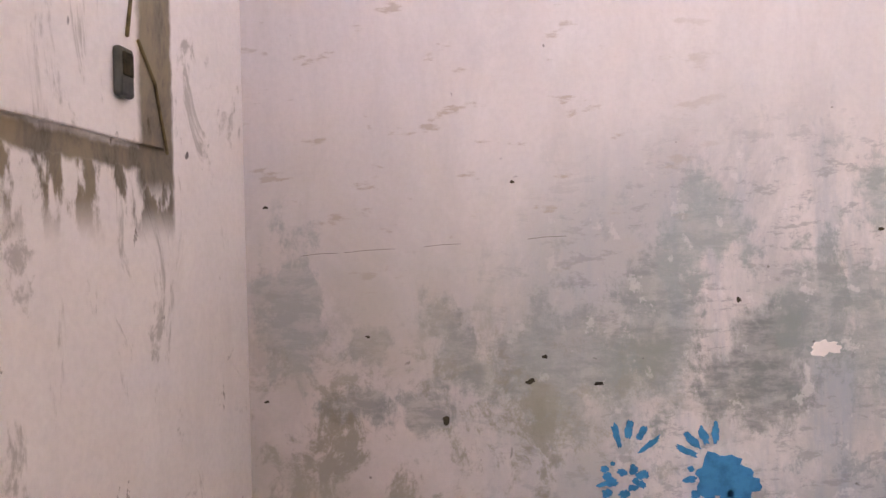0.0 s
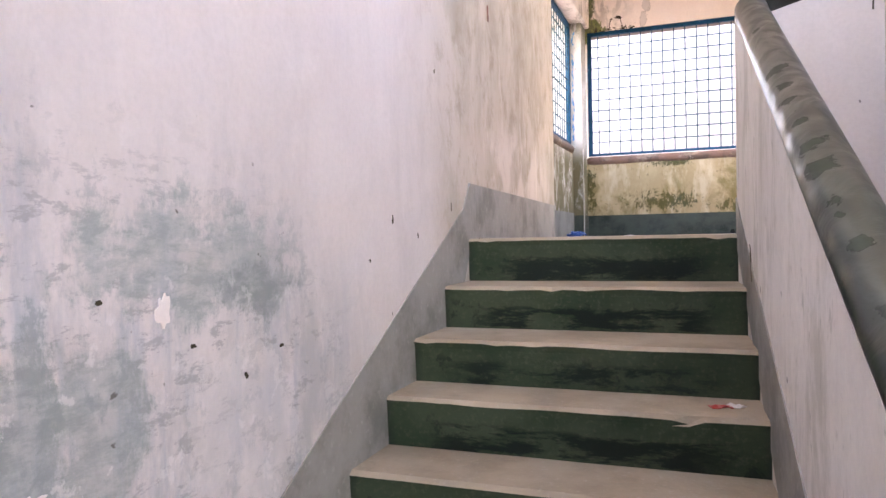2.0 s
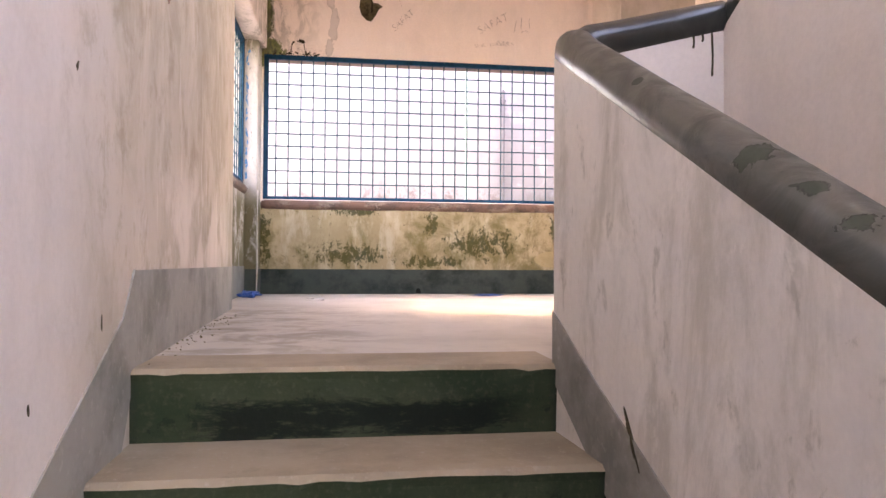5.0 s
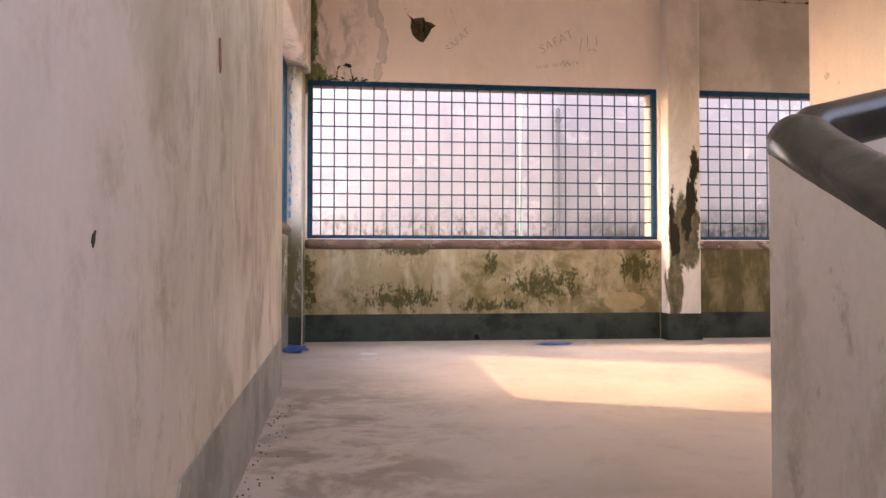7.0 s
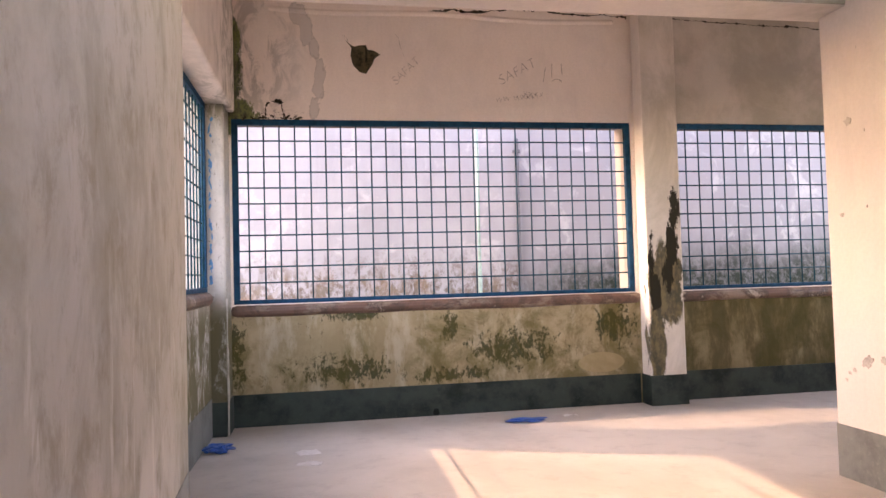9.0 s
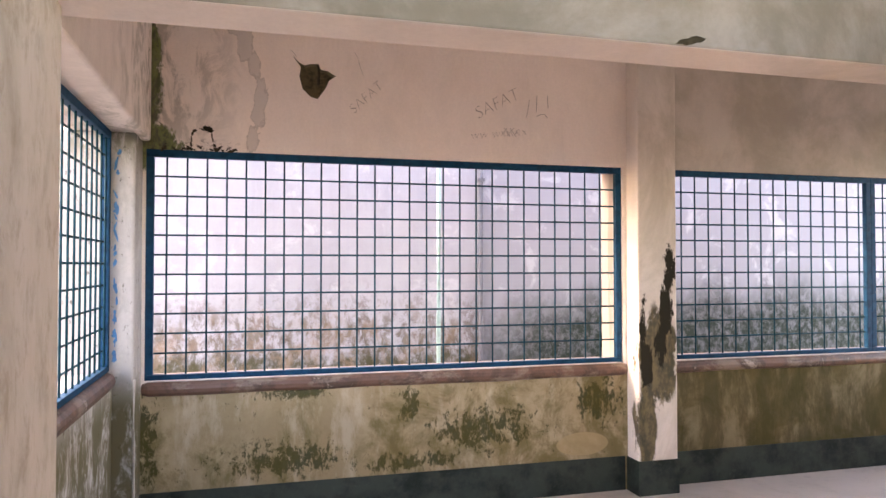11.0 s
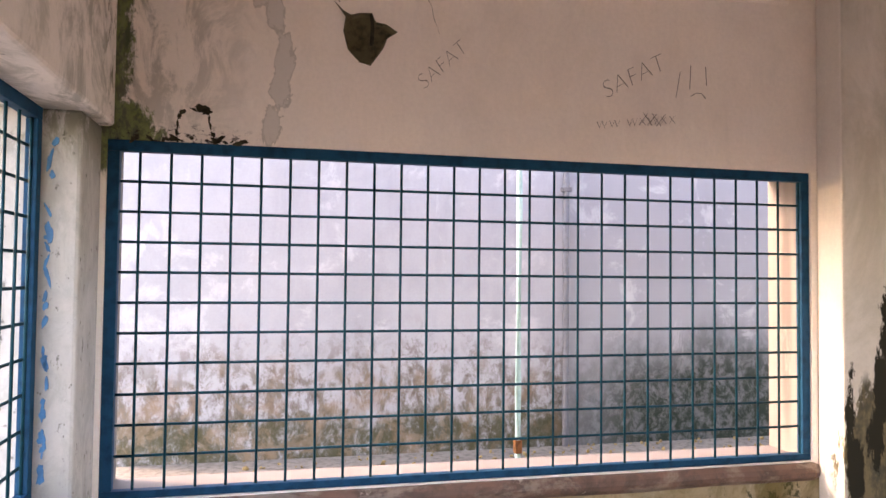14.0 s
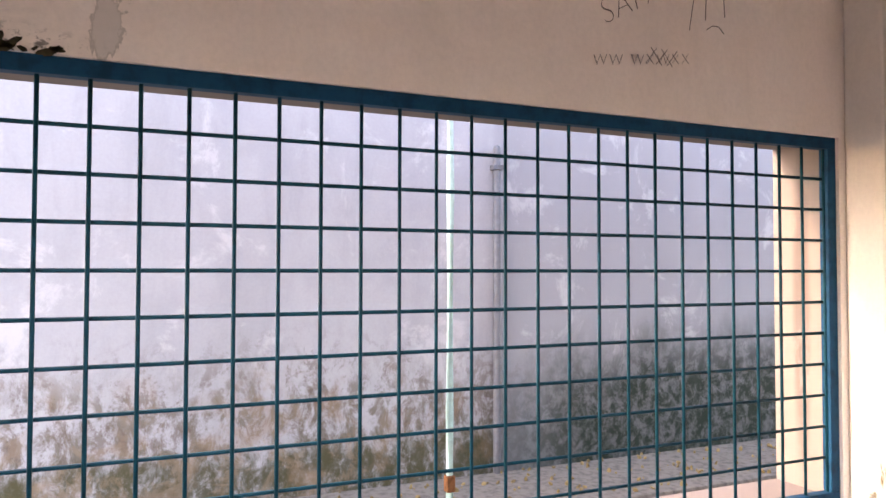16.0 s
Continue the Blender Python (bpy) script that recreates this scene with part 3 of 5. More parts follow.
def sill_mat():
    m = Mat("red_oxide_sill", 0.5)
    a = m.noise(7, (1, 1, 1), 8, 0.68, warp=0.4)
    col = m.mix(m.step(a, 0.42, 0.6), (0.145, 0.078, 0.056), (0.075, 0.046, 0.035))
    worn = m.noise(2.6, (1, 1, 2.0), 9, 0.72, (3, 3, 5), 0.3)
    col = m.mix(m.math("MULTIPLY", m.step(worn, 0.50, 0.60), 0.65), col, (0.28, 0.22, 0.175))
    col = m.mix(m.math("MULTIPLY", m.step(a, 0.6, 0.66), 0.8), col, (0.44, 0.36, 0.31))
    return m.done(col, m.math("ADD", a, worn), 0.45, 0.006)


def paint(name, c, rough=0.45, vary=0.35, metal=0.0):
    m = Mat(name, rough, metal)
    a = m.noise(25, (1, 1, 1), 5, 0.6)
    return m.done(m.mix(m.step(a, 0.4, 0.7), c, tuple(v * (1 - vary) for v in c)), a, 0.15, 0.002)


M_SILL = sill_mat()
M_BLUE = paint("blue_enamel_paint", (0.001, 0.052, 0.115), 0.6)
M_BAR = paint("blue_bar_paint", (0.001, 0.048, 0.072), 0.6)
M_PIPE = paint("pale_green_pipe", (0.42, 0.62, 0.57), 0.4, 0.15)
M_PIPE_GREY = paint("grey_pipe", (0.13, 0.13, 0.145), 0.5, 0.2)
M_BLUEPRINT = paint("blue_wall_paint", (0.010, 0.21, 0.40), 0.6, 0.35)
M_BRICK = paint("exposed_mortar", (0.15, 0.13, 0.075), 0.95, 0.65)
M_PENCIL = paint("pencil_scratch", (0.17, 0.14, 0.13), 0.9, 0.2)
M_CRACK = paint("crack_shadow_dirt", (0.06, 0.05, 0.03), 0.95, 0.6)
M_PAPER = paint("white_paper", (0.66, 0.62, 0.59), 0.8, 0.12)
M_PLASTIC = paint("blue_plastic_sheet", (0.01, 0.10, 0.40), 0.35, 0.4)
M_RED = paint("red_wrapper", (0.5, 0.05, 0.04), 0.4, 0.3)
M_GROUND = paint("sandy_cement", (0.20, 0.175, 0.145), 0.9, 0.4)
M_CRACK_MOSS = paint("brown_moss", (0.22, 0.17, 0.085), 0.95, 0.6)
M_SPILL = paint("spilled_blue_paint", (0.03, 0.22, 0.48), 0.5, 0.3)
M_LITTER = paint("dry_leaf_litter", (0.30, 0.215, 0.10), 0.9, 0.55)
M_RUST = paint("rusty_iron", (0.22, 0.095, 0.04), 0.85, 0.5)
M_BOX = paint("dirty_bakelite", (0.07, 0.075, 0.06), 0.5, 0.6)


# ---- mesh helpers ----
def link(name, bm, material, parent=None, label="", smooth=False):
    me = bpy.data.meshes.new(name)
    bmesh.ops.recalc_face_normals(bm, faces=bm.faces)
    bm.to_mesh(me)
    bm.free()
    me.materials.append(material)
    if smooth:
        me.shade_smooth()
    ob = new(name, me)
    if parent:
        ob.parent = parent
    if label:
        ob["label"] = label
    return ob


def part(name, bm, material, parent, label="", smooth=False):
    return link(name, bm, material, parent, label, smooth)


def empty(name, at=(0, 0, 0)):
    ob = new(name)
    ob.location = at
    return ob


def box(bm, x0, x1, y0, y1, z0, z1, bevel=0.0):
    m = Matrix.LocRotScale(((x0 + x1) / 2, (y0 + y1) / 2, (z0 + z1) / 2), None, (x1 - x0, y1 - y0, z1 - z0))
    made = bmesh.ops.create_cube(bm, size=1.0, matrix=m)["verts"]
    if bevel:
        edges = list({e for v in made for e in v.link_edges})
        bmesh.ops.bevel(bm, geom=edges, offset=bevel, segments=2, affect="EDGES", profile=0.5)


def prism(bm, outline, axis, lo, hi):
    """Extrudes a 2D outline along an axis: x takes (y, z), y takes (x, z), z takes (x, y)."""
    def at(p, d):
        return {"x": (d, *p), "y": (p[0], d, p[1]), "z": (*p, d)}[axis]
    a = [bm.verts.new(at(p, lo)) for p in outline]
    b = [bm.verts.new(at(p, hi)) for p in outline]
    bm.faces.new(a)
    bm.faces.new(b[::-1])
    for i in range(len(a)):
        j = (i + 1) % len(a)
        bm.faces.new((a[i], a[j], b[j], b[i]))


def tube(bm, points, radius, sides=16, squash=1.0):
    """A tube through points with rounded ends."""
    pts = [Vector(p) for p in points]
    d0, d1 = (pts[0] - pts[1]).normalized(), (pts[-1] - pts[-2]).normalized()
    rings = [(pts[0] + d0 * radius * 0.9, 0.35), (pts[0] + d0 * radius * 0.6, 0.8)]
    rings += [(p, 1.0) for p in pts]
    rings += [(pts[-1] + d1 * radius * 0.6, 0.8), (pts[-1] + d1 * radius * 0.9, 0.35)]
    loops = []
    for i, (p, r) in enumerate(rings):
        a, b = rings[max(i - 1, 0)][0], rings[min(i + 1, len(rings) - 1)][0]
        t = (b - a).normalized()
        side = t.cross(Vector((0, 0, 1)))
        side = side.normalized() if side.length > 1e-4 else Vector((1, 0, 0))
        up = side.cross(t)
        loops.append([bm.verts.new(p + radius * r * (math.cos(q) * side + squash * math.sin(q) * up))
                      for q in (2 * math.pi * k / sides for k in range(sides))])
    for u, v in zip(loops, loops[1:]):
        for k in range(sides):
            bm.faces.new((u[k], u[(k + 1) % sides], v[(k + 1) % sides], v[k]))
    bm.faces.new(loops[0])
    bm.faces.new(loops[-1][::-1])


def structure(name, bm, material, label, category):
    return tagged(link(name, bm, material), label, category, kind="structure")


def grid_box(bm, x0, x1, z0, z1, y0, y1, holes):
    """A wall in the xz plane, from y0 to y1, with rectangular holes through it, in strips that butt end to end."""
    xs = sorted({x0, x1, *[h[0] for h in holes], *[h[1] for h in holes]})
    zs = sorted({z0, z1, *[h[2] for h in holes], *[h[3] for h in holes]})
    def solid(i, k):
        if not (0 <= i < len(xs) - 1 and 0 <= k < len(zs) - 1):
            return False
        cx, cz = (xs[i] + xs[i + 1]) / 2, (zs[k] + zs[k + 1]) / 2
        return not any(h[0] < cx < h[1] and h[2] < cz < h[3] for h in holes)
    got = {}
    def v(x, y, z):
        key = (round(x, 5), round(y, 5), round(z, 5))
        if key not in got:
            got[key] = bm.verts.new(key)
        return got[key]
    for i in range(len(xs) - 1):
        for k in range(len(zs) - 1):
            if not solid(i, k):
                continue
            a, b, c, d = xs[i], xs[i + 1], zs[k], zs[k + 1]
            bm.faces.new((v(a, y0, c), v(b, y0, c), v(b, y0, d), v(a, y0, d)))
            bm.faces.new((v(a, y1, c), v(a, y1, d), v(b, y1, d), v(b, y1, c)))
            if not solid(i - 1, k):
                bm.faces.new((v(a, y0, c), v(a, y0, d), v(a, y1, d), v(a, y1, c)))
            if not solid(i + 1, k):
                bm.faces.new((v(b, y0, c), v(b, y1, c), v(b, y1, d), v(b, y0, d)))
            if not solid(i, k - 1):
                bm.faces.new((v(a, y0, c), v(a, y1, c), v(b, y1, c), v(b, y0, c)))
            if not solid(i, k + 1):
                bm.faces.new((v(a, y0, d), v(b, y0, d), v(b, y1, d), v(a, y1, d)))


# ---- plan ----
WY, WT = 4.40, 0.28            # window wall: inner face, thickness
SILL, HEAD = 0.815, 2.07       # grille opening
W1X0, W1X1 = -0.175, 2.69
W2X0, W2X1 = 3.02, 6.0
CEIL = 3.1
HALF = -1.50                   # half landing
LOW = -3.06                    # storey below
STEP_Y = (0.0, -0.303, -0.61, -0.843, -1.095, -1.36, -1.63, -1.90, -2.17)
STEP_Z = (0.0, -0.178, -0.340, -0.489, -0.647, -0.816, -0.985, -1.155, -1.325)
STAIR_X = 1.067                # inner face of the stair parapet
RX = 2.75                      # right wall of the stairwell
BACK = -3.62

# walls
bm = bmesh.new()
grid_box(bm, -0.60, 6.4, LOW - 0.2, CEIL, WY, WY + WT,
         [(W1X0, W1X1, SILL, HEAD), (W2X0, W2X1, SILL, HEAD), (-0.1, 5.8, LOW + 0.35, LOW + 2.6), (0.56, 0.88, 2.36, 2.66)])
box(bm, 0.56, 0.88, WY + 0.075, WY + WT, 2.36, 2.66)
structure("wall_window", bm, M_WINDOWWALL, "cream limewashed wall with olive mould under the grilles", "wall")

bm = bmesh.new()
prism(bm, [(0, BACK - 0.2), (0, 0), (-0.125, 2.42), (-0.36, 2.42), (-0.36, BACK - 0.2)], "z", LOW - 0.2, 4.6)
structure("wall_left", bm, M_STAIRWALL, "stained off-white plaster wall beside the stairs", "wall")

bm = bmesh.new()
# both openings are unseen, added to let sky light onto the stairs
grid_box(bm, -0.36, RX + 0.15, LOW - 0.2, 4.6, BACK - 0.2, BACK, [(0.2, 2.55, 1.75, 4.3), (1.7, 2.6, -0.6, 1.1)])
wall_back = structure("wall_back", bm, M_BACK, "peeling off-white plaster wall behind the half landing", "wall")

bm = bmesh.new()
# unseen high opening, added to brighten the landing and upper parapet
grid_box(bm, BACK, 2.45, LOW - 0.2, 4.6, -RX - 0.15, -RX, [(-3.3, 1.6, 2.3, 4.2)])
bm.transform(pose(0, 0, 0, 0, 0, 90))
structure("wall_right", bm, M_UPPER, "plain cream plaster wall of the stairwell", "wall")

bm = bmesh.new()
box(bm, RX + 0.15, 6.4, 2.30, 2.45, LOW - 0.2, CEIL)
box(bm, 6.25, 6.4, 2.45, WY, LOW - 0.2, 0.8)
box(bm, 6.25, 6.4, 2.45, WY, 2.4, CEIL)
structure("wall_corridor", bm, M_WALL, "cream plaster wall closing the corridor", "wall")

# side wall of the landing with its own opening
SX = -0.29
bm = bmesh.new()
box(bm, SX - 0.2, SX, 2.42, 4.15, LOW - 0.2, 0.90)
# dark column plaster puts this wall's shade into its colour
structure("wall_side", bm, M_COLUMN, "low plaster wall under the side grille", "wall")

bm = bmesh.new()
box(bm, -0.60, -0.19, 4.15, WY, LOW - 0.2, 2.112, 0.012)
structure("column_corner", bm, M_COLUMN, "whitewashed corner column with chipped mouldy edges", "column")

bm = bmesh.new()
box(bm, SX - 0.2, -0.15, 2.42, WY - 0.002, 2.11, CEIL, 0.012)
structure("beam_side", bm, M_SIDEBEAM, "whitewashed concrete beam over the side grille", "beam")

bm = bmesh.new()
box(bm, 2.715, 2.99, 4.25, WY, -0.05, CEIL, 0.012)
box(bm, 2.715, 2.99, WY + WT, WY + WT + 0.02, -0.05, CEIL)
structure("pillar", bm, M_PILLAR, "cream plaster pillar with black smear and moss", "pillar")

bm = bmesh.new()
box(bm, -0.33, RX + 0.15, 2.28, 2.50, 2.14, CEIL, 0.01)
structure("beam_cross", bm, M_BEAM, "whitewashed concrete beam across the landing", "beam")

# floors and ceilings
bm = bmesh.new()
prism(bm, [(-0.34, 0.06), (1.12, 0.06), (1.12, 0.002), (RX + 0.1, 0.002), (RX + 0.1, 2.4), (6.3, 2.4), (6.3, WY + 0.1), (-0.34, WY + 0.1)], "z", -0.16, 0.0)
structure("floor_landing", bm, M_FLOOR, "dusty grey cement landing floor", "floor")
bm = bmesh.new()
box(bm, -0.1, RX + 0.1, BACK - 0.1, STEP_Y[8] + 0.01, HALF - 0.16, HALF)
structure("floor_half_landing", bm, M_FLOOR, "dusty grey cement half landing", "floor")
bm = bmesh.new()
box(bm, -0.6, 6.4, BACK - 0.2, WY + WT, LOW - 0.2, LOW)
structure("floor_lower", bm, M_FLOOR, "grey cement floor of the storey below", "floor")
bm = bmesh.new()
box(bm, -0.6, 6.4, 0.0, WY + WT, CEIL, CEIL + 0.15)
structure("ceiling", bm, M_CEIL, "whitewashed concrete ceiling over the landing", "ceiling")
bm = bmesh.new()
box(bm, -0.36, RX + 0.15, BACK - 0.2, 0.0, 4.6, 4.75)
box(bm, -0.36, RX + 0.15, -0.12, 0.0, CEIL, 4.6)
structure("ceiling_stairwell", bm, M_CEIL, "whitewashed concrete ceiling over the stairwell", "ceiling")

# dado bands
bm = bmesh.new()
prism(bm, [(0.03, 0.245), (-0.06, 0.13), (-0.72, -0.225), (-1.15, -0.455), (-1.55, -0.67), (-2.25, -1.05), (-2.6, -1.24), (-2.6, HALF),
           (-2.3, HALF), (-0.1, -0.25), (0.03, -0.02)], "x", -0.1, 0.004)
box(bm, -0.1, 0.004, BACK, -2.6, HALF, -1.25)
prism(bm, [(0.0025, 0.03), (-0.121, 2.417), (-0.25, 2.417), (-0.1, 0.03)], "z", 0.0, 0.243)
structure("dado_left", bm, M_DADO_PALE, "grey painted dado band stepping up beside the stairs", "dado")
bm = bmesh.new()
box(bm, -0.185, 2.70, WY - 0.005, WY + 0.02, 0.0, 0.215)
box(bm, 3.0, 6.3, WY - 0.005, WY + 0.02, 0.0, 0.215)
box(bm, 2.71, 2.995, 4.245, WY - 0.006, 0.0, 0.215)
box(bm, -0.30, -0.184, 4.144, WY - 0.006, 0.0, 0.215)
structure("dado_window", bm, M_DADO_DARK, "dark green-black painted dado under the grille wall", "dado")
bm = bmesh.new()
box(bm, RX - 0.004, RX + 0.1, 0.1, 2.454, 0.0, 0.24)
box(bm, SX - 0.1, SX + 0.004, 2.42, 4.143, 0.0, 0.24)
structure("dado_right", bm, M_DADO, "grey painted dado at the foot of the walls", "dado")


# ---- staircase ----
def worn_step(bm, x0, x1, y_nose, y_back, z_top, z_low, rng):
    """One concrete step with a rounded, uneven nose."""
    n = 26
    prof = []
    for i in range(n + 1):
        x = x0 + (x1 - x0) * i / n
        w = 0.006 * noise.noise(Vector((x * 5, y_nose * 9, 1))) + (0.012 if rng.random() < 0.07 else 0) * rng.random()
        d = 0.004 * noise.noise(Vector((x * 4, y_nose * 7, 4)))
        prof.append([bm.verts.new(p) for p in (
            (x, y_nose + 0.012 + d, z_low), (x, y_nose + d + 0.004, z_top - 0.03), (x, y_nose + d + w, z_top - 0.012 - w),
            (x, y_nose + 0.014 + w, z_top - w * 0.4), (x, y_nose + 0.06, z_top), (x, y_back, z_top + 0.002), (x, y_back, z_low))])
    for a, b in zip(prof, prof[1:]):
        for k in range(7):
            bm.faces.new((a[k], b[k], b[(k + 1) % 7], a[(k + 1) % 7]))
    bm.faces.new(prof[0])
    bm.faces.new(prof[-1][::-1])


rng = random.Random(4)
stairs = tagged(empty("staircase", (0.5, -1.1, HALF)), "concrete stairs with worn black-green risers and dusty treads", "staircase")
for i in range(9):
    y0 = STEP_Y[i]
    z_low = STEP_Z[i + 1] - 0.01 if i < 8 else HALF - 0.01
    back = STEP_Y[i - 1] + 0.02 if i else 0.25
    bm = bmesh.new()
    worn_step(bm, 0.001, 1.075 - 0.055 * y0, y0, back, STEP_Z[i] + (0.003 if i == 0 else 0), z_low, rng)
    s = part("step", bm, M_STEP, None)
    s.parent, s.matrix_parent_inverse = stairs, Matrix.Translation((-0.5, 1.1, -HALF))
bm = bmesh.new()
prism(bm, [(0.1, -0.25), (0.1, -0.42), (STEP_Y[8], HALF - 0.20), (STEP_Y[8], HALF - 0.09), (-0.1, -0.31)], "x", 0.001, 1.12)
s = part("waist_slab", bm, M_CEIL, None, "whitewashed underside of the flight")
s.parent, s.matrix_parent_inverse = stairs, Matrix.Translation((-0.5, 1.1, -HALF))


def held(ob, parent):
    ob.parent = parent
    ob.matrix_parent_inverse = Matrix.Translation(-Vector(parent.location))
    return ob


# parapet of the climbed flight, with its rail
PT, PS = 0.796, RAIL_SLOPE     # height of the parapet's top at the landing edge, and its slope
SHEAR = Matrix(((1, -0.055, 0, 0), (0, 1, 0, 0), (0, 0, 1, 0), (0, 0, 0, 1)))
parapet = tagged(empty("stair_parapet", (1.14, -1.0, -1.0)), "solid plaster stair parapet with a worn rounded rail", "parapet")
bm = bmesh.new()
prism(bm, [(0.03, PT + 0.02), (-2.35, PT - PS * 2.35), (-2.35, HALF - 0.1), (-2.17, HALF - 0.18), (0.03, -0.36)], "x", STAIR_X, 1.185)
bm.transform(SHEAR)
held(part("parapet_wall", bm, M_PARAPET, None), parapet)
bm = bmesh.new()
prism(bm, [(0.032, 0.14), (0.032, -0.04), (-2.3, -1.45), (-2.3, -1.02), (-1.13, -0.42), (-0.24, 0.0)], "x", STAIR_X - 0.004, 1.1)
bm.transform(SHEAR)
held(part("painted_dado", bm, M_DADO_PALE, None, "grey painted dado band"), parapet)
bm = bmesh.new()
RAIL_LINE = [(1.122, 0.02, RAIL_TOP + 0.02)] + [(1.122, -0.02 * k, RAIL_TOP - RAIL_SLOPE * 0.02 * k) for k in range(2, 116)]
tube(bm, RAIL_LINE, RAIL_R, 30, 1.0)
for v in bm.verts:                       # hand-shaped cement: uneven, with broken chips
    y = v.co.y
    axis = Vector((1.122, y, RAIL_TOP + RAIL_SLOPE * y))
    out = (v.co - axis).normalized()
    dent = 0.0011 * noise.noise(Vector((y * 7, out.x * 2, out.z * 2))) + 0.0006 * noise.noise(Vector((y * 30, out.x * 5, out.z * 5)))
    for cy, r in RAIL_CHIPS:
        d = math.hypot((y - cy) / r, (v.co.x - (1.122 - RAIL_R * 0.5)) / (RAIL_R * 0.8)) + 0.5 * noise.noise(v.co * 40)
        if d < 1 and out.z > 0:
            dent -= 0.003 * min(1.0, (1 - d) * 3)
    v.co += out * dent
bm.transform(SHEAR)
held(part("rail", bm, M_RAIL, None, "worn grey-green rounded cement rail", True), parapet)

# short return between the flights
RET = tagged(empty("return_parapet", (1.3, 0.0, 0.0)), "short plaster parapet with a black painted rail", "parapet")
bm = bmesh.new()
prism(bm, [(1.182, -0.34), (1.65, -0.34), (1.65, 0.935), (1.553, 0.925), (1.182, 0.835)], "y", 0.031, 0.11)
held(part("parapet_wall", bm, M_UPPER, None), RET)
bm = bmesh.new()
tube(bm, [(1.115, 0.02, RAIL_TOP + 0.012), (1.17, 0.045, 0.866), (1.25, 0.055, 0.885), (1.40, 0.058, 0.922), (1.56, 0.06, 0.960)], 0.050, 18)
held(part("rail", bm, M_RAIL_DARK, None, "black painted rounded rail", True), RET)

# upper flight with its parapet
UX = 1.553                     # inner face of the upper parapet


def upper_edge(y):
    return -0.117 - 0.546 * y


upper = tagged(empty("upper_flight", (2.1, -1.0, 0.0)), "upper stair flight with a plain plaster parapet", "staircase")
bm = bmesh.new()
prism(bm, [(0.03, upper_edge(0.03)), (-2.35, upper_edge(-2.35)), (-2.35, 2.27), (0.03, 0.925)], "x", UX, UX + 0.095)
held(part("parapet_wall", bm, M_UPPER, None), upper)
bm = bmesh.new()
tube(bm, [(UX + 0.047, 0.03 - 0.15 * k, 0.96 + 0.565 * 0.15 * k) for k in range(16)], 0.052, 16)
held(part("rail", bm, M_RAIL_DARK, None, "black painted rounded rail", True), upper)
bm = bmesh.new()
prism(bm, [(0.0, upper_edge(0.0) - 0.012), (-2.35, upper_edge(-2.35) - 0.012), (-2.35, 1.30), (0.0, 0.03)], "x", UX + 0.002, RX - 0.001)
held(part("waist_slab", bm, M_UPPER, None), upper)
for i in range(8):
    bm = bmesh.new()
    box(bm, UX + 0.097, RX - 0.002, -0.28 * (i + 1), -0.28 * i, 0.153 * i + 0.04, 0.153 * (i + 1), 0.006)
    held(part("step", bm, M_STEP, None), upper)
bm = bmesh.new()
box(bm, UX + 0.1, RX - 0.001, -3.0, -2.352, 1.16, 1.377)
structure("floor_upper_half_landing", bm, M_CEIL, "underside of the upper half landing", "floor")
# flight leading down from the half landing
lower = tagged(empty("lower_flight", (2.1, -1.0, LOW)), "concrete stair flight leading down", "staircase")
for i in range(9):
    bm = bmesh.new()
    box(bm, 1.35, RX - 0.002, -2.16 + 0.26 * i, -2.16 + 0.26 * (i + 1), LOW, HALF - 0.173 * (i + 1), 0.006)
    held(part("step", bm, M_STEP, None), lower)


# ---- grilles ----
def grille(name, x0, x1, z0, z1, pitch, pitch_z, first_x, first_z, label):
    """A blue bar grille in the xz plane at y = 0, with a flat frame."""
    g = tagged(empty(name), label, "window", kind="structure")
    f = 0.040
    for a, b, c, d in ((x0, x1, z1 - f, z1), (x0, x1, z0, z0 + f * 0.7), (x0, x0 + f, z0 + f * 0.7, z1 - f), (x1 - f, x1, z0 + f * 0.7, z1 - f)):
        bm = bmesh.new()
        box(bm, a, b, -0.018, 0.018, c, d, 0.003)
        part("window_frame", bm, M_BLUE, g)
    bm = bmesh.new()
    bmesh.ops.create_cone(bm, cap_ends=True, segments=8, radius1=0.0052, radius2=0.0052, depth=z1 - z0 - f,
                          matrix=Matrix.Translation((0, 0, (z0 + z1) / 2)))
    up = part("vertical_bar", bm, M_BAR, g, "", True)
    up.location.x = first_x
    x = first_x + pitch
    while x < x1 - f:
        o = up.copy()
        scene.collection.objects.link(o)
        o.location.x = x
        x += pitch
    bm = bmesh.new()
    bmesh.ops.create_cone(bm, cap_ends=True, segments=8, radius1=0.0052, radius2=0.0052, depth=x1 - x0 - f,
                          matrix=Matrix.Translation(((x0 + x1) / 2, 0.009, 0)) @ pose(0, 0, 0, 0, 90, 0))
    across = part("horizontal_bar", bm, M_BAR, g, "", True)
    across.location.z = first_z
    z = first_z - pitch_z
    while z > z0 + f:
        o = across.copy()
        scene.collection.objects.link(o)
        o.location.z = z
        z -= pitch_z
    return g


PITCH, PITCH_Z = 0.1046, 0.1076
g1 = grille("window_1", W1X0, W1X1, SILL, HEAD, PITCH, PITCH_Z, W1X0 + 0.105, HEAD - 0.144, "blue painted steel bar grille in the landing wall")
g1.location = (0, WY + 0.03, 0)
g2 = grille("window_2", W2X0, 4.70, SILL, HEAD, PITCH, PITCH_Z, W2X0 + 0.125, HEAD - 0.144, "blue painted steel bar grille beside the pillar")
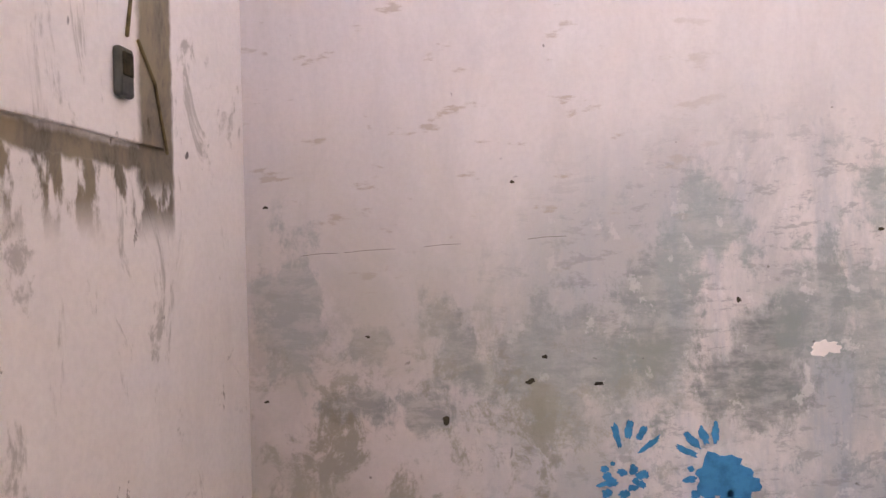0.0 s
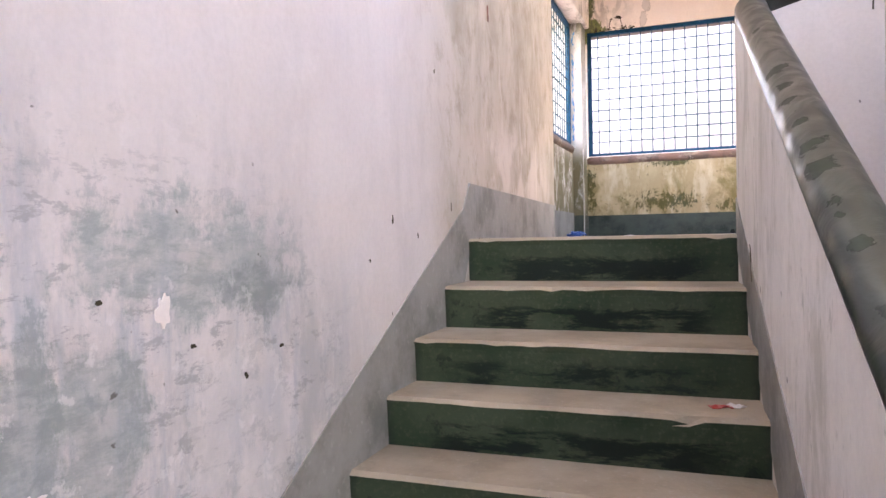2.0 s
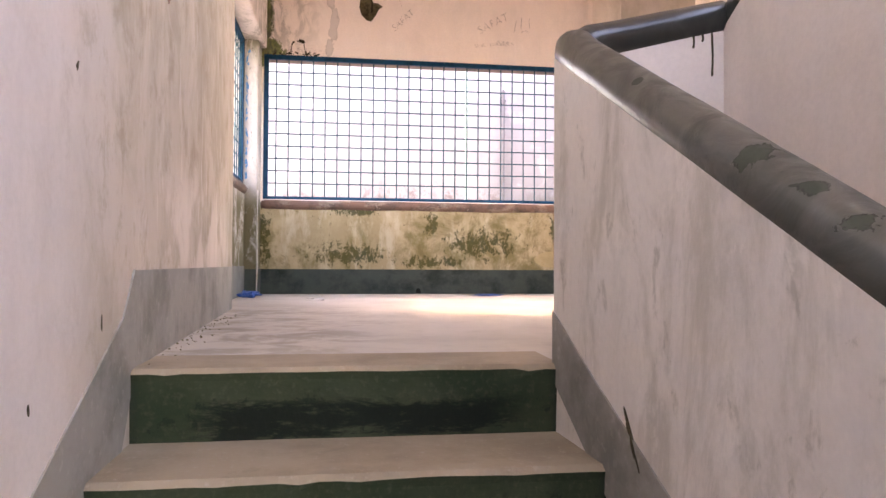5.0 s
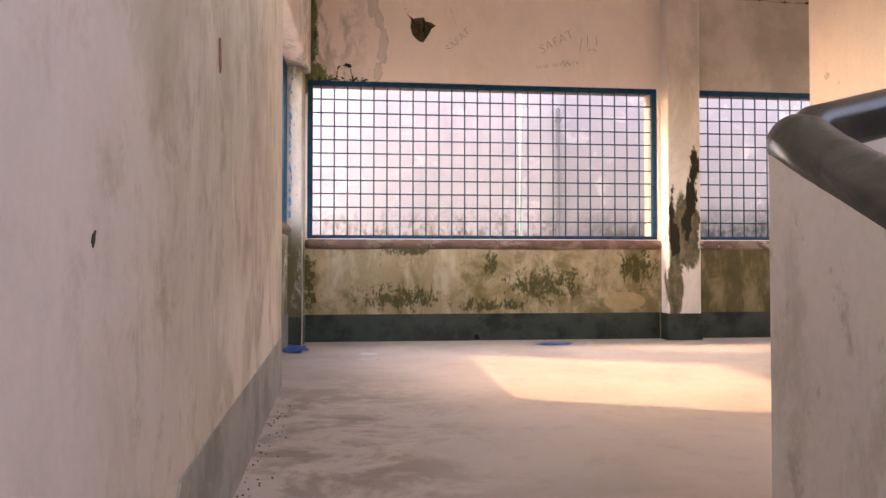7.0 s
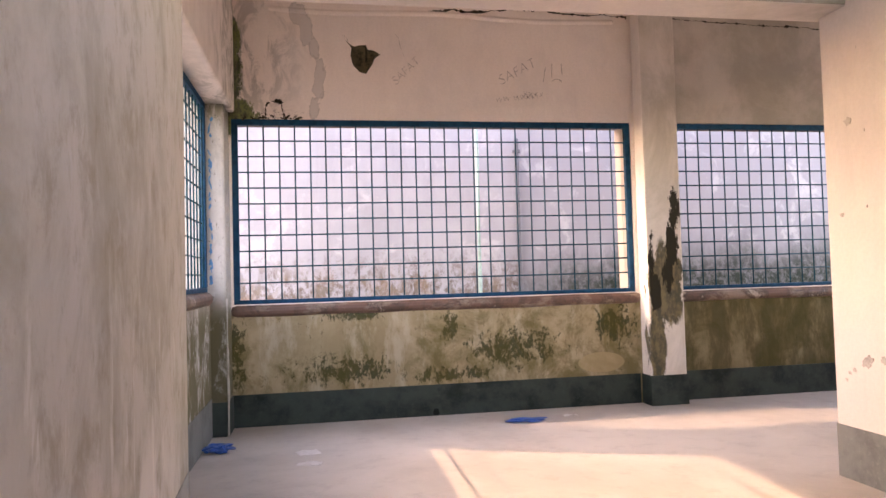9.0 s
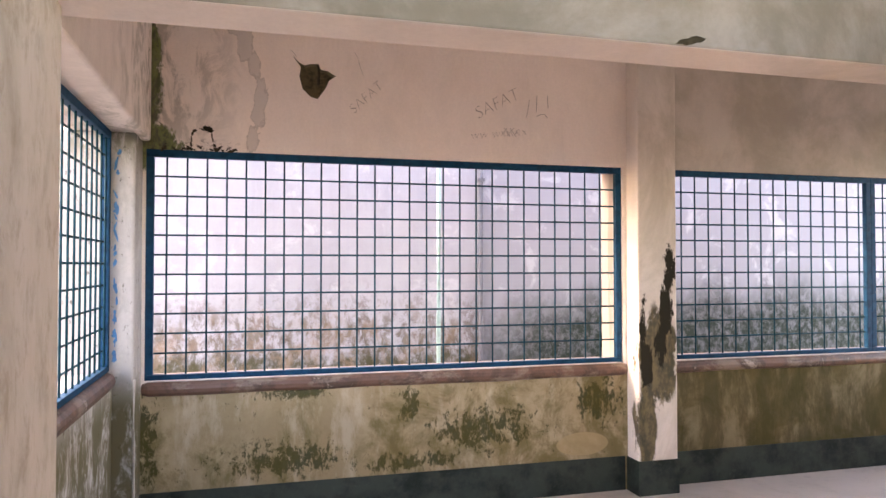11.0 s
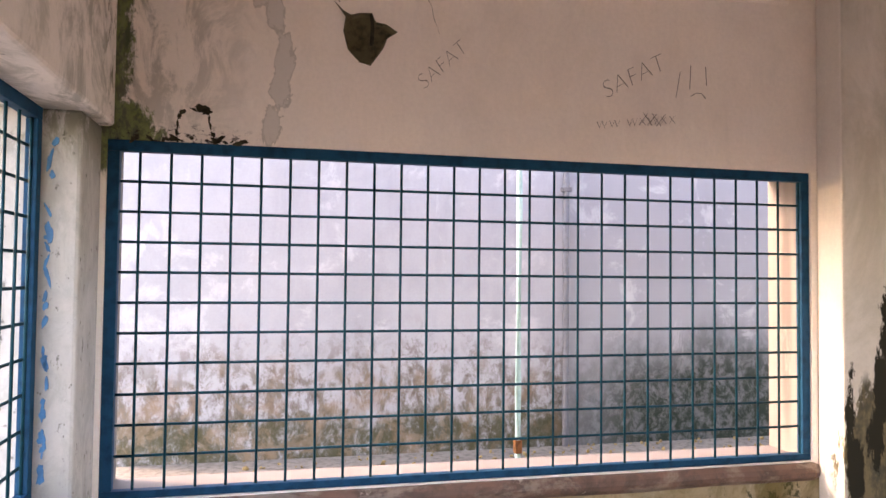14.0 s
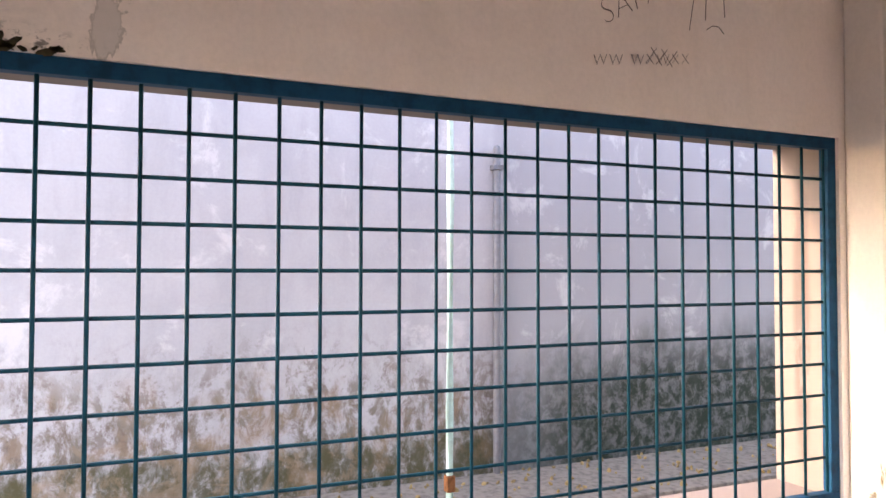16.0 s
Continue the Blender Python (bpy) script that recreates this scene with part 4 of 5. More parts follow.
g2.location = (0, WY + 0.03, 0)
g2b = grille("window_4", 4.702, W2X1, SILL, HEAD, PITCH, PITCH_Z, 4.702 + 0.125, HEAD - 0.144, "blue painted steel bar grille along the corridor")
g2b.location = (0, WY + 0.03, 0)
g3 = grille("window_3", 0.0, 1.72, 0.91, 2.11, PITCH, PITCH_Z, 0.11, 2.11 - 0.125, "blue painted steel bar grille in the side wall")
g3.matrix_world = Matrix.Translation((SX - 0.03, 2.425, 0)) @ pose(0, 0, 0, 0, 0, 90)


def sill(name, a, b, axis, at, z, label):
    """A rounded red-oxide sill, slightly wavy."""
    bm = bmesh.new()
    n = 40
    pts = []
    for k in range(n + 1):
        s = a + (b - a) * k / n
        w = 0.004 * noise.noise(Vector((s * 3, at, z)))
        pts.append((s, at + w, z + w) if axis == "x" else (at + w, s, z + w))
    tube(bm, pts, 0.048, 14, 0.95)
    return structure(name, bm, M_SILL, label, "sill")


sill("sill_1", W1X0 + 0.02, W1X1 + 0.0, "x", WY + 0.022, SILL - 0.045, "worn red-oxide rounded cement sill")
sill("sill_2", W2X0 + 0.02, W2X1, "x", WY + 0.022, SILL - 0.045, "worn red-oxide rounded cement sill by the pillar")
sill("sill_3", 2.45, 4.10, "y", SX - 0.022, 0.865, "worn red-oxide rounded sill of the side grille")

# ---- outside ----
NY = 6.45                      # face of the neighbour's wall
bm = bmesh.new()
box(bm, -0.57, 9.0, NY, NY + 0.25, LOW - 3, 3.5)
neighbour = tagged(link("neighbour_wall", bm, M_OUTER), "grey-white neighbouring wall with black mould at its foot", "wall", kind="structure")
bm = bmesh.new()
box(bm, -0.57, 9.0, 5.76, NY - 0.001, 0.26, 0.41, 0.02)
structure("ledge_outside", bm, M_GROUND, "sun-bleached cement ledge with debris at the neighbour's wall", "ledge")
bm = bmesh.new()
tube(bm, [(1.855, 5.88, 0.405), (1.855, 5.88, 0.9), (1.857, 5.88, 2.0), (1.855, 5.88, 3.3)], 0.020, 14)
tagged(link("drain_pipe", bm, M_PIPE, None, "", True), "pale green plastic drain pipe on the neighbour's wall", "pipe")
bm = bmesh.new()
tube(bm, [(2.395, NY - 0.03, 0.405), (2.395, NY - 0.03, 0.6), (2.395, NY - 0.03, 2.33)], 0.022, 12)
tagged(link("grey_pipe", bm, M_PIPE_GREY, None, "", True), "thin grey steel pipe on the neighbour's wall", "pipe")
bm = bmesh.new()
box(bm, -600, 600, -600, 600, LOW - 3.2, LOW - 3.0)
structure("ground", bm, M_GROUND, "bare pale ground outside", "ground")


# ---- wear, writing and small things ----
def blob(bm, plane, at, cu, cv, ru, rv, seed, lift=0.003, turn=0.0, points=18, rough=0.35):
    """A thin uneven patch on a wall: plane x takes (y, z), plane y takes (x, z), plane z takes (x, y)."""
    r = random.Random(seed)
    rim, top = [], []
    lift *= 1 + 0.11 * (seed % 7)
    jag = [1 + rough * (r.random() - 0.5) * 2 for _ in range(points)]
    for k in range(points):
        q = 2 * math.pi * k / points
        j = (jag[k] + 0.5 * jag[k - 1]) / 1.5
        du, dv = ru * j * math.cos(q), rv * j * math.sin(q)
        u, v = cu + du * math.cos(turn) - dv * math.sin(turn), cv + du * math.sin(turn) + dv * math.cos(turn)
        for store, d in ((rim, at), (top, at + lift)):
            store.append(bm.verts.new({"x": (d, u, v), "y": (u, d, v), "z": (u, v, d)}[plane]))
    bm.faces.new(top)
    bm.faces.new(rim[::-1])
    for k in range(points):
        j = (k + 1) % points
        bm.faces.new((rim[k], rim[j], top[j], top[k]))


def mark(name, bm, material, label, category, smooth=False):
    return tagged(link(name, bm, material, None, "", smooth), label, category)


# blue paint dabs on the staircase wall
def paint_dabs(cy, cz, size, lean, seed, heavy):
    thing = tagged(empty("paint_smear", (0, cy, cz)), "smeared bright blue paint dabs on the plaster", "paint mark")
    r = random.Random(seed)
    def dab(u, v, ru, rv, n, turn):
        bm = bmesh.new()
        blob(bm, "x", 0.0, u, v, ru, rv, seed + n, 0.0016, turn, 30, 0.3)
        held(part("dab", bm, M_BLUEPRINT, None), thing)
    for k in range(4):
        a = lean + (k - 1.5) * 0.38
        d = size * r.uniform(0.7, 0.95)
        dab(cy + d * math.sin(a), cz + d * math.cos(a), size * r.uniform(0.07, 0.11), size * r.uniform(0.2, 0.34), k, -a)
    if heavy:
        dab(cy + 0.01, cz - size * 0.25, size * 0.6, size * 0.5, 9, 0.3)
        dab(cy + 0.05, cz - size * 0.45, size * 0.5, size * 0.4, 11, 0.1)
    for k in range(9 if heavy else 16):
        dab(cy + size * r.uniform(-0.7, 0.6), cz - size * r.uniform(0.0, 0.8), size * r.uniform(0.05, 0.2), size * r.uniform(0.04, 0.12), 40 + k, r.uniform(-0.6, 0.6))


paint_dabs(-2.60, -0.70, 0.105, 0.35, 100, False)
paint_dabs(-2.365, -0.70, 0.115, -0.55, 200, True)

# broken plaster hole in the lintel
HOLE = [(0.60, 2.635), (0.635, 2.60), (0.665, 2.585), (0.70, 2.595), (0.745, 2.598), (0.76, 2.565), (0.80, 2.56), (0.845, 2.533),
        (0.805, 2.505), (0.79, 2.465), (0.742, 2.395), (0.70, 2.405), (0.655, 2.45), (0.637, 2.52), (0.645, 2.575)]
hole = tagged(empty("plaster_hole", (0.72, WY, 2.5)), "broken plaster hole showing brown mortar in the lintel", "wall damage")


def torn_plate(outline, rect, y):
    """The plaster round a broken hole: a flat sheet with the outline cut out of it."""
    bm = bmesh.new()
    x0, x1, z0, z1 = rect
    for ring in ([(x0, z0), (x1, z0), (x1, z1), (x0, z1)], outline):
        vs = [bm.verts.new((x, y, z)) for x, z in ring]
        for a, b in zip(vs, vs[1:] + vs[:1]):
            bm.edges.new((a, b))
    bmesh.ops.triangle_fill(bm, edges=bm.edges[:], use_beauty=True, normal=(0, -1, 0))
    for f in bm.faces:
        if f.normal.y > 0:
            f.normal_flip()
    return bm


me = bpy.data.meshes.new("plaster_sheet")
bm = torn_plate(HOLE, (0.56, 0.88, 2.36, 2.66), WY)
bm.to_mesh(me)
bm.free()
me.materials.append(M_WINDOWWALL)
held(new("plaster_sheet", me), hole)
bm = bmesh.new()
front = [bm.verts.new((x, WY, z)) for x, z in HOLE]
deep = [bm.verts.new((0.72 + (x - 0.72) * 0.9, WY + 0.032 + 0.014 * noise.noise(Vector((x * 30, z * 30, 2))), 2.51 + (z - 2.51) * 0.9)) for x, z in HOLE]
mid = bm.verts.new((0.715, WY + 0.05, 2.51))
for k in range(len(HOLE)):
    q = (k + 1) % len(HOLE)
    bm.faces.new((front[k], front[q], deep[q], deep[k]))
    bm.faces.new((deep[k], deep[q], mid))
held(part("exposed_mortar", bm, M_BRICK, None), hole)
bm = bmesh.new()
tube(bm, [(0.747, WY + 0.018, 2.485), (0.749, WY + 0.012, 2.54), (0.746, WY + 0.016, 2.592)], 0.008, 8)
held(part("rusty_bar", bm, M_CRACK, None), hole)


def crack(name, points, width, seed, label, plane_y, parts=1):
    """A jagged dark crack along a wall, as a thin strip of varying width."""
    r = random.Random(seed)
    bm = bmesh.new()
    row = []
    for (x0, z0), (x1, z1) in zip(points, points[1:]):
        n = max(2, int(math.hypot(x1 - x0, z1 - z0) / 0.016))
        for k in range(n):
            f = k / n
            w = width * (0.25 + r.random() ** 2 * 1.5) * (0.6 + 0.4 * math.sin(x0 * 9 + k * 0.37))
            x, z = x0 + (x1 - x0) * f, z0 + (z1 - z0) * f + 0.014 * noise.noise(Vector(((x0 + (x1 - x0) * f) * 9, seed, 0))) + r.uniform(-0.003, 0.003)
            row.append([bm.verts.new((x, plane_y - 0.002, z - w)), bm.verts.new((x, plane_y - 0.002, z + w)),
                        bm.verts.new((x, plane_y + 0.002, z + w)), bm.verts.new((x, plane_y + 0.002, z - w))])
    for a, b in zip(row, row[1:]):
        for k in range(4):
            bm.faces.new((a[k], b[k], b[(k + 1) % 4], a[(k + 1) % 4]))
    bm.faces.new(row[0])
    bm.faces.new(row[-1][::-1])
    mark(name, bm, M_CRACK, label, "crack")


crack("wall_crack", [(1.10, 2.845), (1.38, 2.868), (1.5, 2.855), (1.75, 2.885), (2.02, 2.893), (2.2, 2.872), (2.335, 2.868), (2.52, 2.872), (2.71, 2.862)], 0.010, 3,
      "long jagged crack under the beam over the grille", WY)
crack("wall_crack", [(3.0, 2.87), (3.2, 2.858), (3.5, 2.848), (3.84, 2.838), (4.5, 2.83), (5.0, 2.83)], 0.007, 5, "long crack over the corridor grille", WY)
crack("wall_crack", [(0.955, 2.67), (0.977, 2.646), (0.985, 2.60), (1.01, 2.54), (1.005, 2.50)], 0.0025, 8, "short vertical crack beside the plaster hole", WY)
crack("wall_crack", [(0.585, 2.66), (0.61, 2.64), (0.635, 2.61)], 0.004, 9, "short crack running from the plaster hole", WY)

# plaster ridge under the crack
bm = bmesh.new()
tube(bm, [(0.1 + 0.13 * k, WY + 0.008, 2.835 - 0.012 * math.sin(k * 0.55) - 0.0012 * k) for k in range(20)], 0.022, 8)
mark("plaster_ridge", bm, M_WINDOWWALL, "rough plaster ridge under the crack", "plaster", True)

# rotten plaster flakes over the frame's corner
bm = bmesh.new()
r = random.Random(11)
for x, z, ru, rv in ((0.135, 2.193, 0.022, 0.014), (0.155, 2.180, 0.016, 0.010), (0.075, 2.178, 0.013, 0.008), (0.062, 2.160, 0.007, 0.010), (0.056, 2.135, 0.004, 0.018),
                     (0.054, 2.105, 0.006, 0.016), (0.048, 2.080, 0.020, 0.009), (0.163, 2.155, 0.004, 0.014), (0.168, 2.130, 0.004, 0.016), (0.178, 2.100, 0.006, 0.014),
                     (0.188, 2.080, 0.018, 0.008), (0.022, 2.078, 0.018, 0.006), (0.110, 2.188, 0.012, 0.004)):
    blob(bm, "y", WY - 0.003, x, z, ru, rv, 300 + int(x * 1000), 0.003, r.uniform(-0.5, 0.5), 20, 0.5)
for k in range(12):
    blob(bm, "y", WY - 0.003, r.uniform(-0.12, 0.36), 2.072 + abs(r.gauss(0, 0.012)), r.uniform(0.006, 0.022), r.uniform(0.003, 0.009), 330 + k, 0.003, r.uniform(-1, 1))
tagged(mark("rotten_plaster", bm, M_CRACK, "dark crumbled plaster above the grille's corner", "wall damage"), kind="stuff")


def scratch(text, x, z, size, angle, squeeze=1.0):
    data = bpy.data.curves.new("scratched_writing", "FONT")
    data.body, data.size, data.extrude, data.offset, data.shear, data.space_character = text, size, 0.0006, -0.0035 * size / 0.1, 0.15, 1.02 * squeeze
    data.materials.append(M_PENCIL)
    ob = new("scratched_writing", data)
    ob.matrix_world = pose(x, WY - 0.0015, z, 90, 0, 0) @ pose(0, 0, 0, 0, 0, angle)
    tagged(ob, "pencilled capital letters scratched on the plaster", "writing")


scratch("SAFAT", 0.95, 2.315, 0.085, 44)
scratch("SAFAT", 1.71, 2.33, 0.108, 28)
scratch("ww wxwxx", 1.665, 2.205, 0.078, 7)


def stroke(name, pts, width, label):
    bm = bmesh.new()
    tube(bm, [(x, WY - 0.001, z) for x, z in pts], width, 6)
    mark(name, bm, M_PENCIL, label, "writing")


stroke("pencil_line", [(2.10, 2.50), (2.095, 2.40)], 0.0014, "short upright pencil line on the plaster")
stroke("pencil_line", [(2.17, 2.50), (2.175, 2.42)], 0.0014, "short upright pencil line on the plaster")
stroke("pencil_line", [(2.05, 2.47), (2.03, 2.36)], 0.0012, "slanting pencil line on the plaster")
stroke("pencil_line", [(2.10, 2.37), (2.125, 2.385), (2.15, 2.385), (2.17, 2.365)], 0.0014, "curved pencil line on the plaster")
for k, (x, a) in enumerate(((1.88, 0.02), (1.90, -0.02), (1.92, 0.022), (1.94, -0.02), (1.96, 0.02))):
    stroke("pencil_line", [(x - a, 2.235), (x + a, 2.285)], 0.0011, "crossing-out pencil stroke on the plaster")


# panel let into the back wall with its mossy edge and an old switch box
recess = tagged(empty("wall_panel", (0.7, BACK, 0.5)), "old plastered-over panel with mossy broken edges", "wall panel")
r = random.Random(21)
bm = bmesh.new()
box(bm, 0.462, 1.6, BACK, BACK + 0.009, 0.108, 1.28, 0.004)
held(part("panel_face", bm, M_BACK, None), recess)
bm = bmesh.new()
box(bm, 0.60, 0.65, BACK + 0.008, BACK + 0.026, 0.185, 0.28, 0.007)
sw = tagged(link("switch_box", bm, M_BOX), "old broken dark switch box on the wall", "switch box")
bm = bmesh.new()
box(bm, 0.607, 0.643, BACK + 0.022, BACK + 0.029, 0.225, 0.27, 0.003)
part("socket_hole", bm, M_CRACK, sw)
bm = bmesh.new()
tube(bm, [(0.60, BACK + 0.012, 0.31), (0.57, BACK + 0.012, 0.45), (0.60, BACK + 0.012, 0.62), (0.56, BACK + 0.012, 0.95)], 0.004, 8)
tube(bm, [(0.56, BACK + 0.012, 0.31), (0.50, BACK + 0.012, 0.24), (0.455, BACK + 0.012, 0.10)], 0.0035, 8)
mark("old_cable", bm, M_CRACK_MOSS, "old dark cable running up from the switch box", "cable", True)


# blue overspray on the corner column, drips under the black rail
bm = bmesh.new()
r = random.Random(31)
for k in range(34):
    z = r.uniform(0.95, 2.05)
    blob(bm, "y", 4.15, -0.283 + abs(r.gauss(0, 0.006)), z, r.uniform(0.002, 0.009), r.uniform(0.006, 0.032), 500 + k, -0.003, r.uniform(-0.4, 0.4), 12, 0.5)
tagged(mark("paint_spill", bm, M_SPILL, "blue paint spilled along the column beside the frame", "paint mark"), kind="stuff")
bm = bmesh.new()
for x, z0, z1 in ((1.518, 0.905, 0.79), (1.463, 0.90, 0.865), (1.49, 0.90, 0.885)):
    tube(bm, [(x, 0.03, z0), (x + 0.002, 0.03, (z0 + z1) / 2), (x, 0.03, z1)], 0.0032, 6)
mark("paint_drip", bm, M_CRACK, "black paint drips below the rail", "paint mark")


# litter
def crumple(name, at, size, material, seed, label, category, flat=0.25):
    bm = bmesh.new()
    bmesh.ops.create_icosphere(bm, subdivisions=3, radius=1.0)
    for v in bm.verts:
        n = noise.noise(v.co * 1.7 + Vector((seed, 0, 0))) * 0.6 + noise.noise(v.co * 4.0 + Vector((0, seed, 0))) * 0.35
        v.co *= 1 + n
        v.co = Vector((v.co.x * size[0], v.co.y * size[1], v.co.z * size[2]))
    low = min(v.co.z for v in bm.verts)
    for v in bm.verts:
        v.co.z = max((v.co.z - low) * 0.9 - size[2] * flat, 0.0)
        v.co += Vector(at)
    return mark(name, bm, material, label, category)


crumple("plastic_scrap", (-0.19, 3.72, 0.0), (0.075, 0.05, 0.03), M_PLASTIC, 2, "crumpled blue plastic sheet lying by the column", "plastic sheet")
crumple("plastic_scrap", (1.72, 4.05, 0.0), (0.12, 0.06, 0.008), M_PLASTIC, 5, "flat torn blue plastic wrapper on the floor", "plastic sheet")


def sheet(name, at, w, d, turn, material, seed, label):
    """A slightly curled scrap of paper lying on a floor."""
    bm = bmesh.new()
    n = 8
    top, low = {}, {}
    for i in range(n + 1):
        for j in range(n + 1):
            z = 0.003 + 0.012 * max(0, noise.noise(Vector((i * 0.3, j * 0.3, seed))))
            top[i, j] = bm.verts.new((w * (i / n - 0.5), d * (j / n - 0.5), z))
            low[i, j] = bm.verts.new((w * (i / n - 0.5), d * (j / n - 0.5), z - 0.0022))
    for i in range(n):
        for j in range(n):
            bm.faces.new((top[i, j], top[i + 1, j], top[i + 1, j + 1], top[i, j + 1]))
            bm.faces.new((low[i, j], low[i, j + 1], low[i + 1, j + 1], low[i + 1, j]))
    rim = [(i, 0) for i in range(n)] + [(n, j) for j in range(n)] + [(i, n) for i in range(n, 0, -1)] + [(0, j) for j in range(n, 0, -1)]
    for a, b in zip(rim, rim[1:] + rim[:1]):
        bm.faces.new((top[a], low[a], low[b], top[b]))
    bm.transform(Matrix.Translation(at) @ pose(0, 0, 0, 0, 0, turn))
    return mark(name, bm, material, label, "paper")


sheet("paper_scrap", (0.31, 3.58, 0.0), 0.12, 0.10, 15, M_PAPER, 3, "torn white paper scrap on the cement floor")
sheet("paper_scrap", (0.32, 3.33, 0.0), 0.13, 0.05, -10, M_PAPER, 7, "small torn white paper scrap on the cement floor")
sheet("paper_scrap", (2.05, 4.12, 0.0), 0.10, 0.04, 5, M_PAPER, 9, "small white paper scrap by the dado")
sheet("sweet_wrapper", (0.99, -0.715, STEP_Z[3]), 0.06, 0.035, 20, M_RED, 4, "small red wrapper on a stair tread")
sheet("sweet_wrapper", (1.03, -0.70, STEP_Z[3]), 0.05, 0.03, -25, M_PAPER, 6, "small white wrapper on a stair tread")

# loose debris on the ledge and in the corners
bm = bmesh.new()
r = random.Random(77)
for k in range(220):
    x, y, q = r.uniform(0.2, 4.5), r.uniform(5.79, 6.42), r.uniform(0.006, 0.022)
    bmesh.ops.create_icosphere(bm, subdivisions=1, radius=q, matrix=Matrix.LocRotScale((x, y, 0.41 + q * 0.4), Euler((r.random() * 3, r.random() * 3, 0)), (1, r.uniform(0.5, 1), r.uniform(0.3, 0.7))))
tagged(link("ledge_debris", bm, M_LITTER), "dry leaves and mortar crumbs on the ledge", "debris", kind="stuff")
bm = bmesh.new()
for k in range(70):
    y = r.uniform(0.05, 1.9)
    x, q = -0.0517 * y + 0.01 + abs(r.gauss(0, 0.05)), r.uniform(0.002, 0.005)
    bmesh.ops.create_icosphere(bm, subdivisions=1, radius=q, matrix=Matrix.LocRotScale((x, y, q * 0.4), Euler((r.random() * 3, r.random() * 3, 0)), (1, r.uniform(0.5, 1), r.uniform(0.4, 0.7))))
tagged(link("floor_grit", bm, M_BRICK), "brown grit along the foot of the wall", "debris", kind="stuff")

# pipe clamps
bm = bmesh.new()
box(bm, 2.362, 2.428, NY - 0.058, NY - 0.001, 2.20, 2.23, 0.004)
mark("pipe_clamp", bm, M_PIPE_GREY, "grey steel clamp on the thin pipe", "clamp")
bm = bmesh.new()
box(bm, 1.832, 1.878, 5.857, 5.903, 0.52, 0.60, 0.006)
mark("pipe_collar", bm, M_RUST, "rusty collar round the green drain pipe", "collar")

# chipped edge of the cross beam, brown smear on the landing's wall
bm = bmesh.new()
blob(bm, "y", 2.281, 1.74, 2.160, 0.045, 0.013, 611, -0.004, 0.1, 16, 0.5)
mark("beam_chip", bm, M_CRACK, "dark chip on the beam's lower edge", "wall damage")
M_SMEAR = paint("brown_smear", (0.24, 0.11, 0.08), 0.8, 0.4)
bm = bmesh.new()
blob(bm, "x", -0.0235, 0.42, 1.085, 0.012, 0.040, 620, 0.0035, 0.10, 18, 0.4)
mark("brown_smear", bm, M_SMEAR, "thin red-brown smear on the plaster wall", "stain")

# chips, flakes and a scored line on the staircase wall
for k, (y, z, ry, rz) in enumerate(((-0.20, 0.13, 0.008, 0.028), (-0.93, -0.057, 0.008, 0.010), (-0.76, 0.07, 0.007, 0.022), (-0.36, 0.64, 0.008, 0.018),
                                    (-1.95, -0.094, 0.010, 0.009), (-1.41, -0.243, 0.012, 0.007), (-2.88, 0.052, 0.010, 0.008), (-2.80, -0.416, 0.013, 0.009),
                                    (-2.84, -0.483, 0.020, 0.012), (-2.66, -0.487, 0.022, 0.008), (-3.07, -0.588, 0.016, 0.020), (-3.56, 0.0, 0.012, 0.008),
                                    (-3.57, -0.54, 0.014, 0.007), (-1.72, -0.20, 0.012, 0.008), (-1.55, -0.29, 0.010, 0.010), (-0.55, 0.02, 0.006, 0.016),
                                    (-2.30, -0.27, 0.009, 0.012), (-3.28, -0.36, 0.012, 0.006))):
    bm = bmesh.new()
    blob(bm, "x", 0.0, y, z, ry * 0.6, rz * 0.6, 700 + k, 0.0012, 0.3 * math.sin(k * 1.7), 14, 0.5)
    tagged(mark("plaster_chip", bm, M_CRACK, "small dark chip in the stained plaster", "wall damage"), group="chips in the staircase wall")
for k, (y, z, ry, rz) in enumerate(((-2.09, -0.394, 0.036, 0.020), (-1.80, -0.125, 0.018, 0.032))):
    bm = bmesh.new()
    blob(bm, "x", 0.0, y, z, ry, rz, 740 + k, 0.0015, 0.1, 26, 0.4)
    tagged(mark("plaster_flake", bm, M_WALL, "pale bared patch where paint has flaked off", "wall damage"), group="flakes on the staircase wall")
for k, (y0, y1) in enumerate(((-3.46, -3.36), (-3.34, -3.20), (-3.12, -3.02), (-2.84, -2.74))):
    bm = bmesh.new()
    za, zb = -0.135 + 0.055 * (y0 + 3.46), -0.135 + 0.055 * (y1 + 3.46)
    tube(bm, [(0.0, y0, za), (0.0, (y0 + y1) / 2, (za + zb) / 2 + 0.002), (0.0, y1, zb)], 0.0006, 6)
    tagged(mark("scored_line", bm, M_CRACK, "thin dark scored line across the plaster", "scratch"), group="scratches on the staircase wall")
bm = bmesh.new()
